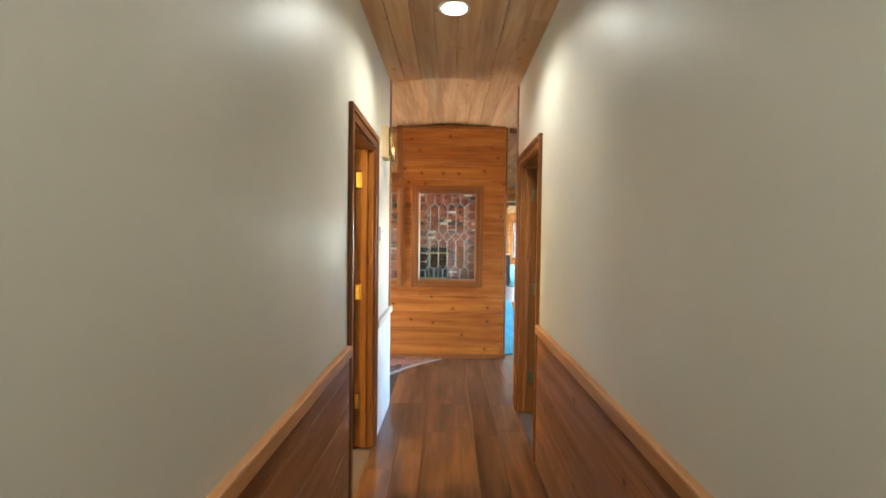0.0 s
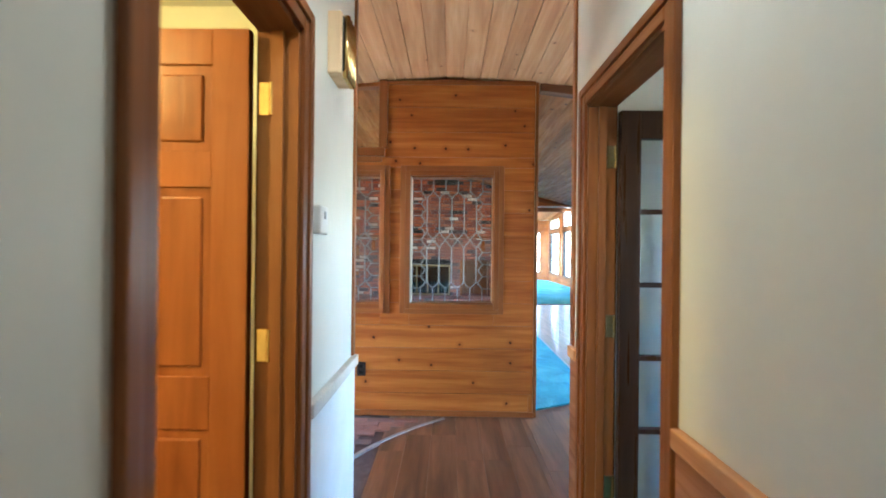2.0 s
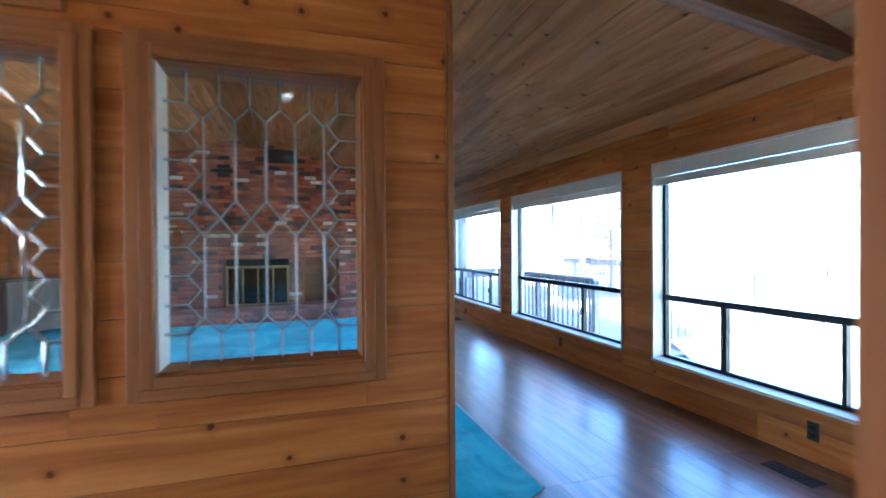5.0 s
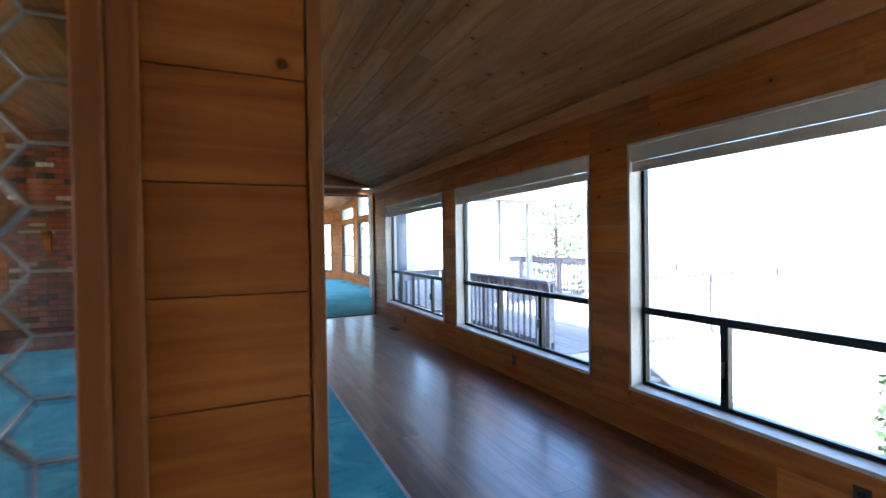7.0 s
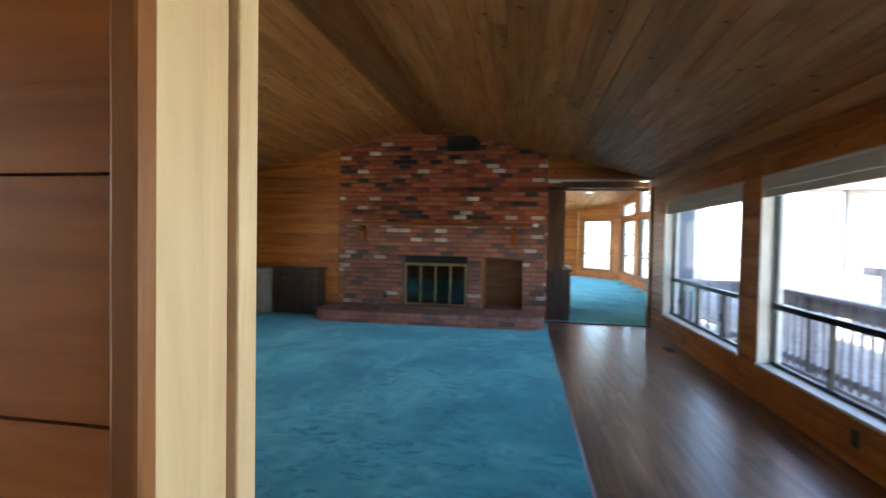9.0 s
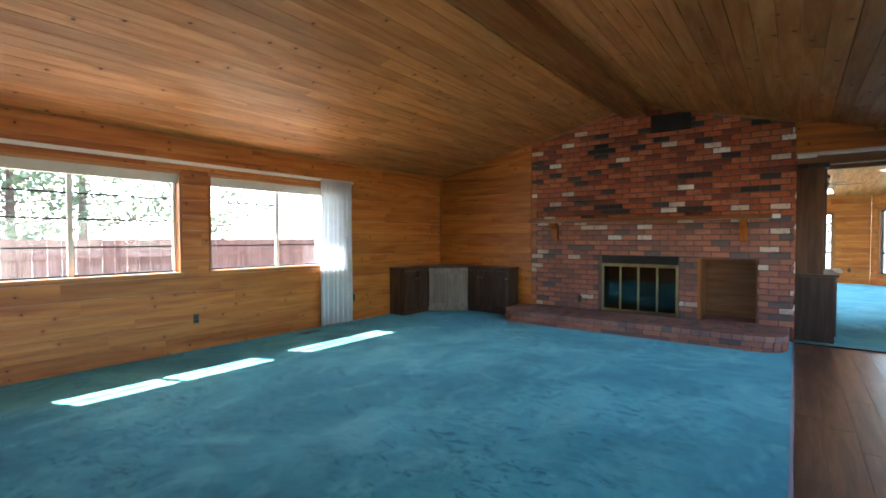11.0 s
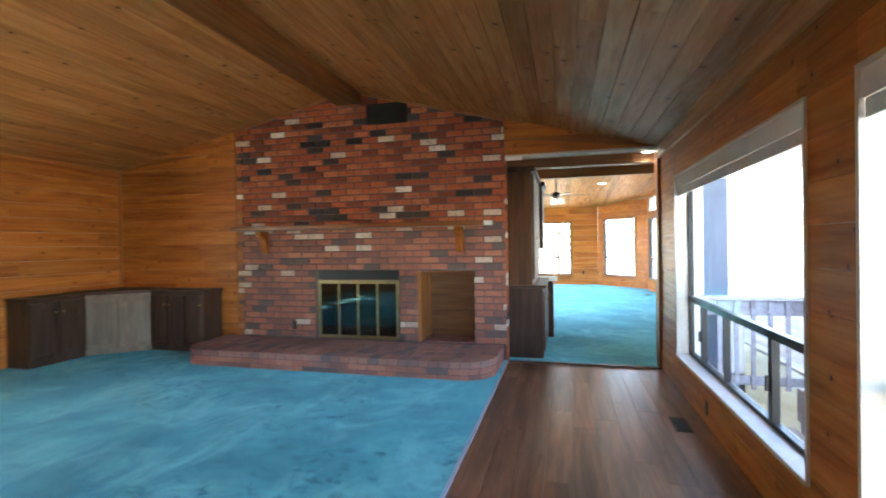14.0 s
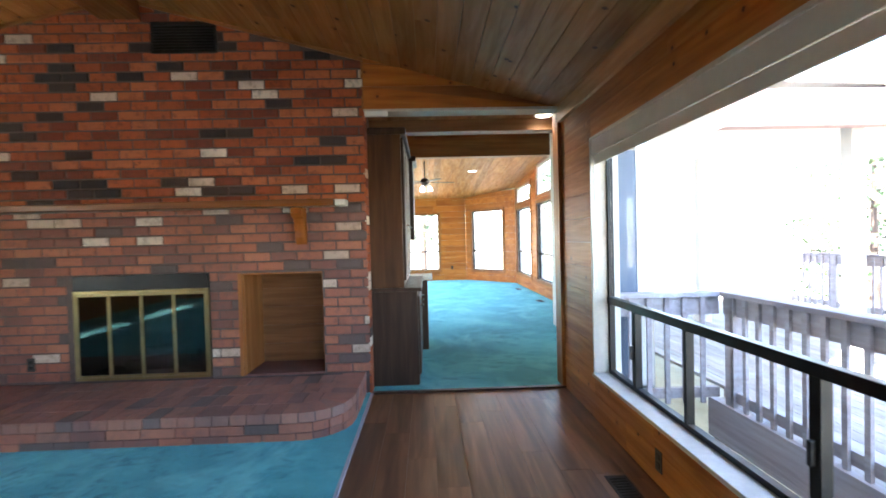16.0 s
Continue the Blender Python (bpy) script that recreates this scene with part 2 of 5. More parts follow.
def carpet_material():
    m = Mat("teal_carpet", 0.95, spec=0.15)
    p = m.place((1, 1, 1))
    worn = m.noise(p, 0.85, 7, 0.66, 0.5)
    tread = m.noise(m.place((1.0, 2.4, 1.0)), 3.2, 5, 0.65, 0.5)
    pile = m.noise(p, 260, 2)
    c = m.ramp(worn, (0.36, (0.023, 0.105, 0.098)), (0.5, (0.055, 0.208, 0.186)), (0.62, (0.12, 0.33, 0.288)))
    c = m.mix(m.ramp(tread, (0.3, (0.6,) * 3), (0.46, (0, 0, 0))), c, (0.016, 0.09, 0.098))
    c = m.mix(m.ramp(pile, (0.3, (0.35,) * 3), (0.7, (0, 0, 0))), c, (0.014, 0.1, 0.12))
    lane = m.noise(m.place((0.6, 1.0, 1.0)), 0.8, 2)
    steps = m.noise(m.place((1.0, 1.7, 1.0)), 5.5, 4, 0.6, 1.6)
    scuff = m.math("MULTIPLY", m.ramp(steps, (0.36, (0.9,) * 3), (0.455, (0, 0, 0))), m.ramp(lane, (0.4, (0.1,) * 3), (0.54, (1, 1, 1))))
    c = m.mix(scuff, c, (0.013, 0.06, 0.062))
    pale = m.noise(m.place((1.3, 0.8, 1.0)), 1.5, 5, 0.66, 0.8)
    c = m.mix(m.ramp(pale, (0.5, (0, 0, 0)), (0.68, (0.6,) * 3)), c, (0.19, 0.42, 0.37))
    m.color(c)
    m.bump(pile, 0.5, 0.006)
    m.b.inputs["Sheen Weight"].default_value = 0.5
    m.b.inputs["Sheen Tint"].default_value = rgb((0.35, 0.85, 0.95))
    return m.m


def brick_material(name, lift, island=False, pale=True):
    m = Mat(name, 0.82, spec=0.25)
    r = pick(m, island)
    white = ((0.925, (0.66, 0.5, 0.38)), (0.96, (0.78, 0.66, 0.54))) if pale else ((0.93, (0.3, 0.11, 0.06)),)
    c = m.ramp(r, (0.0, (0.035, 0.03, 0.03)), (0.05, (0.062, 0.042, 0.038)), (0.12, (0.2, 0.05, 0.027)), (0.3, (0.34, 0.085, 0.032)), (0.52, (0.41, 0.105, 0.037)), (0.75, (0.46, 0.14, 0.056)), *white)
    c.node.color_ramp.interpolation = "CONSTANT"
    p = m.place((1, 1, 1), r)
    blotch = m.noise(p, 16, 6, 0.7)
    c = m.mix(m.ramp(blotch, (0.34, (0.5,) * 3), (0.5, (0, 0, 0))), c, (0.075, 0.04, 0.032))
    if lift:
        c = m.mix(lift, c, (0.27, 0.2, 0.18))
    smoke = m.noise(m.place((1, 1, 1)), 1.3, 4, 0.6)
    c = m.mix(m.ramp(smoke, (0.36, (0.3,) * 3), (0.52, (0, 0, 0))), c, (0.09, 0.06, 0.05))
    m.color(c)
    m.bump(m.noise(p, 55, 5, 0.65), 0.9, 0.009)
    return m.m


carpet = carpet_material()
brick = brick_material("red_clay_brick", 0.0)
brick_dusty = brick_material("dusty_brick", 0.3)
# mortar darkened: the shadow in the brick joints is put into its colour
mortar = plain("joint_shaded_mortar", (0.12, 0.082, 0.07), 0.95, vary=0.2, scale=25, bump=0.4)
paver = brick_material("entry_paver_brick", 0.6)
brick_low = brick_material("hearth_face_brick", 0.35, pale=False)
# top bricks: mixed further towards pale grey-brown than the front courses
hearth_brick = brick_material("greyed_hearth_brick", 0.55, pale=False)


def curtain_material():
    m = Mat("white_sheer_cloth", 0.9)
    p = m.place((1, 1, 1))
    m.color(m.ramp(m.noise(p, 8, 3), (0.3, (0.72, 0.74, 0.76)), (0.7, (0.84, 0.85, 0.86))))
    tr = m.node("BsdfTranslucent", Color=rgb((0.8, 0.83, 0.86)))
    mx = m.node("MixShader", Fac=0.45)
    m.link(m.b.outputs[0], mx.inputs[1])
    m.link(tr.outputs[0], mx.inputs[2])
    m.link(mx.outputs[0], m.t.nodes["Material Output"].inputs[0])
    return m.m


curtain_cloth = curtain_material()


def ground_material():
    m = Mat("dry_hillside", 0.95)
    p = m.place((1, 1, 1))
    a = m.noise(p, 0.35, 5)
    m.color(m.ramp(a, (0.35, (0.3, 0.27, 0.19)), (0.55, (0.46, 0.41, 0.31)), (0.7, (0.54, 0.5, 0.4))))
    m.bump(m.noise(p, 9, 4), 0.5, 0.05)
    return m.m


def leaf_material():
    m = Mat("leaves", 0.6)
    r = m.node("NewGeometry").outputs["Random Per Island"]
    m.color(m.ramp(r, (0.0, (0.035, 0.065, 0.025)), (0.5, (0.06, 0.1, 0.04)), (1.0, (0.1, 0.13, 0.06))))
    return m.m


ground_mat, leaf_mat = ground_material(), leaf_material()
bark = plain("bark", (0.09, 0.06, 0.045), 0.9, vary=0.4, scale=14, bump=0.8)


# ---- mesh helpers ----
def box(bm, x0, x1, y0, y1, z0, z1, bevel=0.0):
    v = [bm.verts.new(p) for p in ((x0, y0, z0), (x1, y0, z0), (x1, y1, z0), (x0, y1, z0), (x0, y0, z1), (x1, y0, z1), (x1, y1, z1), (x0, y1, z1))]
    f = [bm.faces.new([v[i] for i in q]) for q in ((3, 2, 1, 0), (4, 5, 6, 7), (0, 1, 5, 4), (1, 2, 6, 5), (2, 3, 7, 6), (3, 0, 4, 7))]
    if bevel:
        bmesh.ops.bevel(bm, geom=list({e for q in f for e in q.edges}), offset=bevel, segments=2, affect="EDGES", profile=0.5)


def prism(bm, outline, axis, a, b):
    """A closed outline of 2D points drawn out along an axis from a to b."""
    def put(p, d):
        return {"x": (d, p[0], p[1]), "y": (p[0], d, p[1]), "z": (p[0], p[1], d)}[axis]
    lo, hi = [bm.verts.new(put(p, a)) for p in outline], [bm.verts.new(put(p, b)) for p in outline]
    n = len(outline)
    bm.faces.new(lo[::-1])
    bm.faces.new(hi)
    for i in range(n):
        bm.faces.new((lo[i], lo[(i + 1) % n], hi[(i + 1) % n], hi[i]))


def turned(bm, profile, centre, axis="z", steps=24):
    """A lathe form: profile of (radius, height) along an axis."""
    rings = []
    for r, h in profile:
        ring = []
        for i in range(steps):
            a = 2 * math.pi * i / steps
            p = {"z": (r * math.cos(a), r * math.sin(a), h), "y": (r * math.cos(a), h, r * math.sin(a)), "x": (h, r * math.cos(a), r * math.sin(a))}[axis]
            ring.append(bm.verts.new(Vector(centre) + Vector(p)))
        rings.append(ring)
    for a, b in zip(rings, rings[1:]):
        for i in range(steps):
            bm.faces.new((a[i], a[(i + 1) % steps], b[(i + 1) % steps], b[i]))
    bm.faces.new(rings[0][::-1])
    bm.faces.new(rings[-1])


def rod(bm, a, b, r, steps=8):
    a, b = Vector(a), Vector(b)
    q = (b - a).to_track_quat("Z", "Y")
    rings = [[bm.verts.new(p + q @ Vector((r * math.cos(k * 2 * math.pi / steps), r * math.sin(k * 2 * math.pi / steps), 0))) for k in range(steps)] for p in (a, b)]
    for i in range(steps):
        bm.faces.new((rings[0][i], rings[0][(i + 1) % steps], rings[1][(i + 1) % steps], rings[1][i]))
    bm.faces.new(rings[0][::-1])
    bm.faces.new(rings[1])


def link(name, bm, material, parent=None, label="", smooth=False):
    bmesh.ops.recalc_face_normals(bm, faces=bm.faces)
    me = bpy.data.meshes.new(name)
    bm.to_mesh(me)
    bm.free()
    me.materials.append(material)
    if smooth:
        me.shade_smooth()
    ob = new(name, me)
    if parent is not None:
        ob.parent = parent
        ob.matrix_parent_inverse = parent.matrix_basis.inverted()
    if label:
        ob["label"] = label
    return ob


def part(name, bm, material, parent, label="", smooth=False):
    return link(name, bm, material, parent, label, smooth)


def block(name, ext, material, parent=None, label="", bevel=0.0):
    bm = bmesh.new()
    box(bm, *ext, bevel=bevel)
    return link(name, bm, material, parent, label)


def thing(name, label, category, group="", place=(0, 0, 0), kind=""):
    ob = new(name)
    ob.empty_display_size = 0.1
    ob.matrix_basis = pose(*place)
    return tagged(ob, label, category, group, kind)


def structure(ob, label, category):
    return tagged(ob, label, category, kind="structure")


def holed(name, axis, face, back, u0, u1, z0, z1, holes, material, label, category="wall"):
    """A wall slab across an axis with rectangular openings (u0, u1, z0, z1) cut through it, built of butted blocks."""
    bm = bmesh.new()
    us = sorted({u0, u1, *[h[0] for h in holes], *[h[1] for h in holes]})
    us = [u for u in us if u0 <= u <= u1]
    for a, b in zip(us, us[1:]):
        cuts = sorted((h[2], h[3]) for h in holes if h[0] <= a + 1e-6 and h[1] >= b - 1e-6)
        z = z0
        for lo, hi in cuts + [(z1, z1)]:
            if lo > z + 1e-4:
                if axis == "x":
                    box(bm, min(face, back), max(face, back), a, b, z, lo)
                else:
                    box(bm, a, b, min(face, back), max(face, back), z, lo)
            z = max(z, hi)
    return structure(link(name, bm, material), label, category)

# ---- plan ----
HL, HR = -0.04, 1.065                 # hall walls
HALL_END_L, HALL_END_R = 3.86, 3.94
PY, PT = 5.40, 0.15                   # pine screen wall: face and thickness
PR = 1.147                            # its free end
LX, WX, BY = -4.05, 3.58, 13.41       # living room: west wall, window wall, chimney wall
RIDGE_X, RIDGE_Z = -0.2, 3.49
FAR_X, FAR_Y = 4.95, 24.3             # far room


def living_top(x):
    return RIDGE_Z - (0.225 * (RIDGE_X - x) if x < RIDGE_X else 0.265 * (x - RIDGE_X))


def hall_top(x):
    return min(2.805 - 0.075 * abs(x - 0.46), living_top(x) if x > 1.5 else 9)


def far_top(y):
    return 2.66 + 0.085 * (FAR_Y - y)


def board_run(parent, axis, face, u0, u1, z0, z1, pitch, holes, material, top=None, thick=0.016, seed=1, length=(1.6, 3.2), name="board"):
    """Level boards nailed on a wall's face, cut round its openings and under a sloping ceiling."""
    rnd = random.Random(seed)
    out = -1 if thick > 0 else 1
    z = z0
    while z < z1 - 0.01:
        zt = min(z + pitch, z1)
        cuts = []
        u = u0 - rnd.uniform(0, 1.2)
        while u < u1:
            v = u + rnd.uniform(*length)
            cuts.append((max(u, u0), min(v, u1)))
            u = v
        for a, b in cuts:
            if b - a < 0.02:
                continue
            spans = [(a, b, z, zt)]
            for h in holes:
                nxt = []
                for s in spans:
                    if h[1] <= s[0] or h[0] >= s[1] or h[3] <= s[2] or h[2] >= s[3]:
                        nxt.append(s)
                        continue
                    if h[0] > s[0]:
                        nxt.append((s[0], h[0], s[2], s[3]))
                    if h[1] < s[1]:
                        nxt.append((h[1], s[1], s[2], s[3]))
                    m0, m1 = max(s[0], h[0]), min(s[1], h[1])
                    if h[2] > s[2]:
                        nxt.append((m0, m1, s[2], h[2]))
                    if h[3] < s[3]:
                        nxt.append((m0, m1, h[3], s[3]))
                spans = nxt
            for s0, s1, q0, q1 in spans:
                g = 0.0014
                pts = [(s0 + 0.0006, q0 + g), (s1 - 0.0006, q0 + g), (s1 - 0.0006, q1 - g), (s0 + 0.0006, q1 - g)]
                if top:
                    pts = [(p, min(q, top(p) - 0.002)) for p, q in pts]
                    if pts[2][1] <= q0 + g + 0.004 and pts[3][1] <= q0 + g + 0.004:
                        continue
                    pts = [(p, max(q, q0 + g)) for p, q in pts]
                    if pts[2][1] - pts[1][1] < 1e-4:
                        pts.pop(2)
                    elif pts[3][1] - pts[0][1] < 1e-4:
                        pts.pop(3)
                bm = bmesh.new()
                prism(bm, pts, axis, face, face + out * abs(thick))
                part(name, bm, material, parent)
        z += pitch


# ---- ground and the floors ----
def ground_z(x):
    """Level with the entry west of the house, falling away under and beyond the deck."""
    return -0.32 if x < -1 else -0.32 - 0.195 * (x + 1) if x < 3 else -1.1 if x < 5 else max(-1.1 - 0.22 * (x - 5), -6)


bm = bmesh.new()
strips = []
for gx in (-400, -60, -20, -8, -1, 3, 5, 8, 12, 18, 27.3, 60, 400):
    strips.append([bm.verts.new((gx, gy, ground_z(gx))) for gy in (-400, -40, 0, 15, 40, 400)])
for a, b in zip(strips, strips[1:]):
    for k in range(5):
        bm.faces.new((a[k], b[k], b[k + 1], a[k + 1]))
structure(link("ground", bm, ground_mat), "dry grassy hillside falling away around the house", "ground")

bm = bmesh.new()
prism(bm, [(LX - 0.2, -2.0), (WX + 0.2, -2.0), (WX + 0.2, BY), (4.4, BY), (4.4, 16.2), (FAR_X + 0.15, 16.2), (FAR_X + 0.15, 22.9), (3.7, FAR_Y + 0.15), (LX - 0.2, FAR_Y + 0.15)], "z", -0.3, -0.012)
floor = structure(link("floor", bm, mortar), "subfloor with dark walnut-look planks", "floor")


def curve_side(x, y):
    """Outside the round edge of the entry's paving: true where bricks lie."""
    return (x - 1.87) ** 2 + (y - 3.53) ** 2 > 2.33 ** 2 and x < 0.6


def lay_planks(x0, x1, y0, y1, seed, skip=None):
    rnd = random.Random(seed)
    x = x0
    while x < x1 - 0.005:
        xe = min(x + 0.178, x1)
        y = y0 - rnd.uniform(0, 1.1)
        while y < y1:
            ye = y + 1.22
            a, b = max(y, y0), min(ye, y1)
            if b - a > 0.01:
                bm = bmesh.new()
                box(bm, x + 0.0007, xe - 0.0007, a + 0.0007, b - 0.0007, -0.012, rnd.uniform(-0.0004, 0.0))
                part("plank", bm, plank_y, floor)
            y = ye
        x = xe


# carpet of the living room, with a cut corner at the end of the screen wall
bm = bmesh.new()
prism(bm, [(PR + 0.02, PY + PT), (1.84, 5.91), (1.84, BY), (LX, BY), (LX, PY + PT)], "z", -0.012, 0.012)
structure(link("carpet", bm, carpet), "worn teal wall-to-wall carpet with footprints", "carpet")
bm = bmesh.new()
box(bm, 1.841, 1.862, 5.92, BY - 0.02, 0.0, 0.013)
structure(link("carpet_trim", bm, deck_wood), "thin greyish edge strip along the carpet", "trim")
bm = bmesh.new()
prism(bm, [(0.2, BY + 0.02), (4.26, BY + 0.02), (4.26, 16.33), (FAR_X, 16.33), (FAR_X, 22.8), (3.62, FAR_Y), (0.2, FAR_Y)], "z", -0.012, 0.012)
structure(link("carpet_far", bm, carpet), "teal carpet in the far sitting room", "carpet")
structure(block("threshold", (1.86, WX, BY - 0.03, BY + 0.02, 0.0, 0.016), oak_dark), "dark wooden threshold strip on the floor", "trim")

# ---- hall walls ----
LD = (2.30, 3.03, 0.0, 2.06)          # doorway on the west side
RD = (2.93, 3.725, 0.0, 2.05)          # doorway on the east side
holed("wall_hall_west", "x", HL, HL - 0.12, -1.9, HALL_END_L, 0, 2.9, [LD], wall_paint, "cream painted hall wall")
holed("wall_hall_east", "x", HR, HR + 0.12, -1.9, HALL_END_R, 0, 2.9, [RD], wall_paint, "cream painted hall wall")
structure(block("wall_hall_end", (HL - 0.12, HR + 0.12, -2.0, -1.9, 0, 2.9), wall_paint), "cream painted end wall of the hall", "wall")


def ceiling_boards(name, x0, x1, y0, y1, top, material, label, width=0.14, gap=0.005, cut=None):
    """Boards along y under a ceiling that slopes across x, in one mesh, with butt joints."""
    rnd = random.Random(len(name))
    bm = bmesh.new()
    n = max(1, round((x1 - x0) / width))
    for i in range(n):
        a, b = x0 + (x1 - x0) * i / n + gap / 2, x0 + (x1 - x0) * (i + 1) / n - gap / 2
        y = y0 - rnd.uniform(0, 2.5)
        while y < y1:
            ye = y + rnd.uniform(3.6, 6.0)
            p, q = max(y, y0), min(ye, y1)
            if q - p > 0.01:
                za, zb = top(a), top(b)
                lo = [(a, za), (b, zb), (b, zb + 0.02), (a, za + 0.02)]
                prism(bm, lo, "y", p + 0.0008, q - 0.0008)
            y = ye
    ob = structure(link(name, bm, material), label, "ceiling")
    bm = bmesh.new()
    xs = sorted({x0, x1, *[v for v in (RIDGE_X, 0.46, 2.87) if x0 < v < x1]})
    for a, b in zip(xs, xs[1:]):
        prism(bm, [(a, top(a) + 0.021), (b, top(b) + 0.021), (b, top(b) + 0.12), (a, top(a) + 0.12)], "y", y0, y1)
    structure(link(name + "_deck", bm, pine_trim_y), "roof deck above the boards", "ceiling")
    return ob


ceiling_boards("ceiling_hall", HL - 0.02, HR + 0.02, -1.9, 3.86, hall_top, hall_ceiling, "pine tongue and groove hall ceiling")
ceiling_boards("ceiling_foyer", -2.1, WX, 3.86, PY + PT - 0.02, hall_top, hall_ceiling, "pine tongue and groove foyer ceiling")
ceiling_boards("ceiling_living", LX - 0.1, WX + 0.1, PY + PT - 0.02, BY + 0.1, living_top, pine_ceiling, "vaulted knotty pine board ceiling", 0.15)

# ridge beam and the beam at the edge of the foyer
structure(block("ridge_beam", (RIDGE_X - 0.17, RIDGE_X + 0.17, PY + PT, BY - 0.01, RIDGE_Z - 0.19, RIDGE_Z - 0.02), beam_wood, bevel=0.01), "dark wooden ridge beam under the vault", "beam")
bm = bmesh.new()
prism(bm, [(PR + 0.03, hall_top(PR) - 0.06), (WX, living_top(WX) - 0.09), (WX, living_top(WX) - 0.005), (2.87, living_top(2.87)), (PR + 0.03, living_top(PR))], "y", PY + 0.02, PY + PT - 0.03)
structure(link("foyer_beam", bm, beam_wood_x), "dark wooden header between foyer and living room", "beam")
bm = bmesh.new()
prism(bm, [(-2.1, hall_top(-2.1) - 0.02), (-0.13, hall_top(-0.13) - 0.03), (-0.13, living_top(-0.13)), (RIDGE_X, RIDGE_Z), (-2.1, living_top(-2.1))], "y", PY + 0.03, PY + PT - 0.03)
structure(link("foyer_header", bm, pine_trim), "pine header over the screen wall", "beam")

# closing walls of the foyer and the rooms beside the hall
# the opening is out of view, added to let daylight into the foyer
holed("wall_foyer_west", "x", -2.1, -2.22, 3.74, PY + PT, 0, 2.9, [(3.95, 5.25, 0.1, 2.15)], wall_paint, "cream foyer wall with an unseen opening added for daylight")
# unseen slab added to stop the sun shining through the foyer opening
structure(block("entry_porch_roof", (-5.0, -2.22, 2.6, PY, 2.35, 2.45), sill_paint), "unseen slab added over the foyer opening to keep sun out", "roof")
structure(block("wall_foyer_south_west", (-2.1, HL - 0.12, 3.74, 3.86, 0, 2.9), wall_paint), "cream foyer wall", "wall")
structure(block("wall_foyer_south_east", (HR + 0.12, WX, 3.82, HALL_END_R, 0, 2.9), wall_paint), "cream foyer wall", "wall")
structure(block("wall_living_south", (LX - 0.12, -2.1, PY, PY + PT, 0, 3.3), pine_x), "pine wall of the living room", "wall")
for nm, ext in (("wall_bedroom_west", (-2.9, -2.8, 0.6, 3.74, 0, 2.6)), ("wall_bedroom_south", (-2.8, HL - 0.12, 0.6, 0.7, 0, 2.6)),
                ("wall_study_south", (HR + 0.12, WX, 0.6, 0.7, 0, 2.6))):
    structure(block(nm, ext, wall_paint), "plain painted wall of a side room", "wall")
structure(block("ceiling_bedroom", (-2.9, HL - 0.12, 0.6, 3.74, 2.5, 2.6), white_paint), "plain white ceiling of a side room", "ceiling")
structure(block("ceiling_study", (HR + 0.12, WX, 0.6, 3.95, 2.32, 2.6), hall_ceiling), "pine ceiling of a side room", "ceiling")
holed("wall_study_east", "x", WX, WX + 0.12, 0.6, HALL_END_R, 0, 2.6, [(1.8, 3.0, 1.0, 1.95)], wall_paint, "painted wall with a window opening")
structure(block("carpet_study", (HR + 0.13, WX, 0.7, 3.95, -0.011, 0.01), carpet), "teal carpet in the side room", "carpet")

# wainscot, cap rails and corner trims of the hall
wains = structure(new("wainscot"), "knotty pine wainscot boards below the cap rail", "wainscot")
for face, d, runs in ((HL, 0.014, ((-1.9, LD[0] - 0.085),)), (HR, -0.014, ((-1.9, RD[0] - 0.085), (RD[1] + 0.085, HALL_END_R)))):
    for a, b in runs:
        z = 0.0
        while z < 0.83:
            block("board", (min(face, face + d), max(face, face + d), a, b, z + 0.002, min(z + 0.187, 0.84)), wainscot_wood, wains)
            z += 0.187
        block("cap_rail", (min(face, face + 2.2 * d), max(face, face + 2.2 * d), a, b, 0.84, 0.895), pine_trim_y, wains, bevel=0.006)
block("panel", (HL, HL + 0.014, LD[1] + 0.085, HALL_END_L - 0.005, 0.0, 0.80), white_paint, wains, "white painted panel")
block("cap_rail", (HL, HL + 0.03, LD[1] + 0.085, HALL_END_L + 0.012, 0.80, 0.85), sill_paint, wains, bevel=0.006)
structure(block("corner_trim", (HL - 0.02, HL + 0.012, HALL_END_L - 0.03, HALL_END_L + 0.01, 0.85, 2.77), pine_z, bevel=0.003), "pine corner strip at the hall's end", "trim")
structure(block("corner_trim_east", (HR - 0.012, HR + 0.02, HALL_END_R - 0.035, HALL_END_R + 0.01, 0.895, 2.77), pine_z, bevel=0.003), "pine corner strip at the hall's end", "trim")


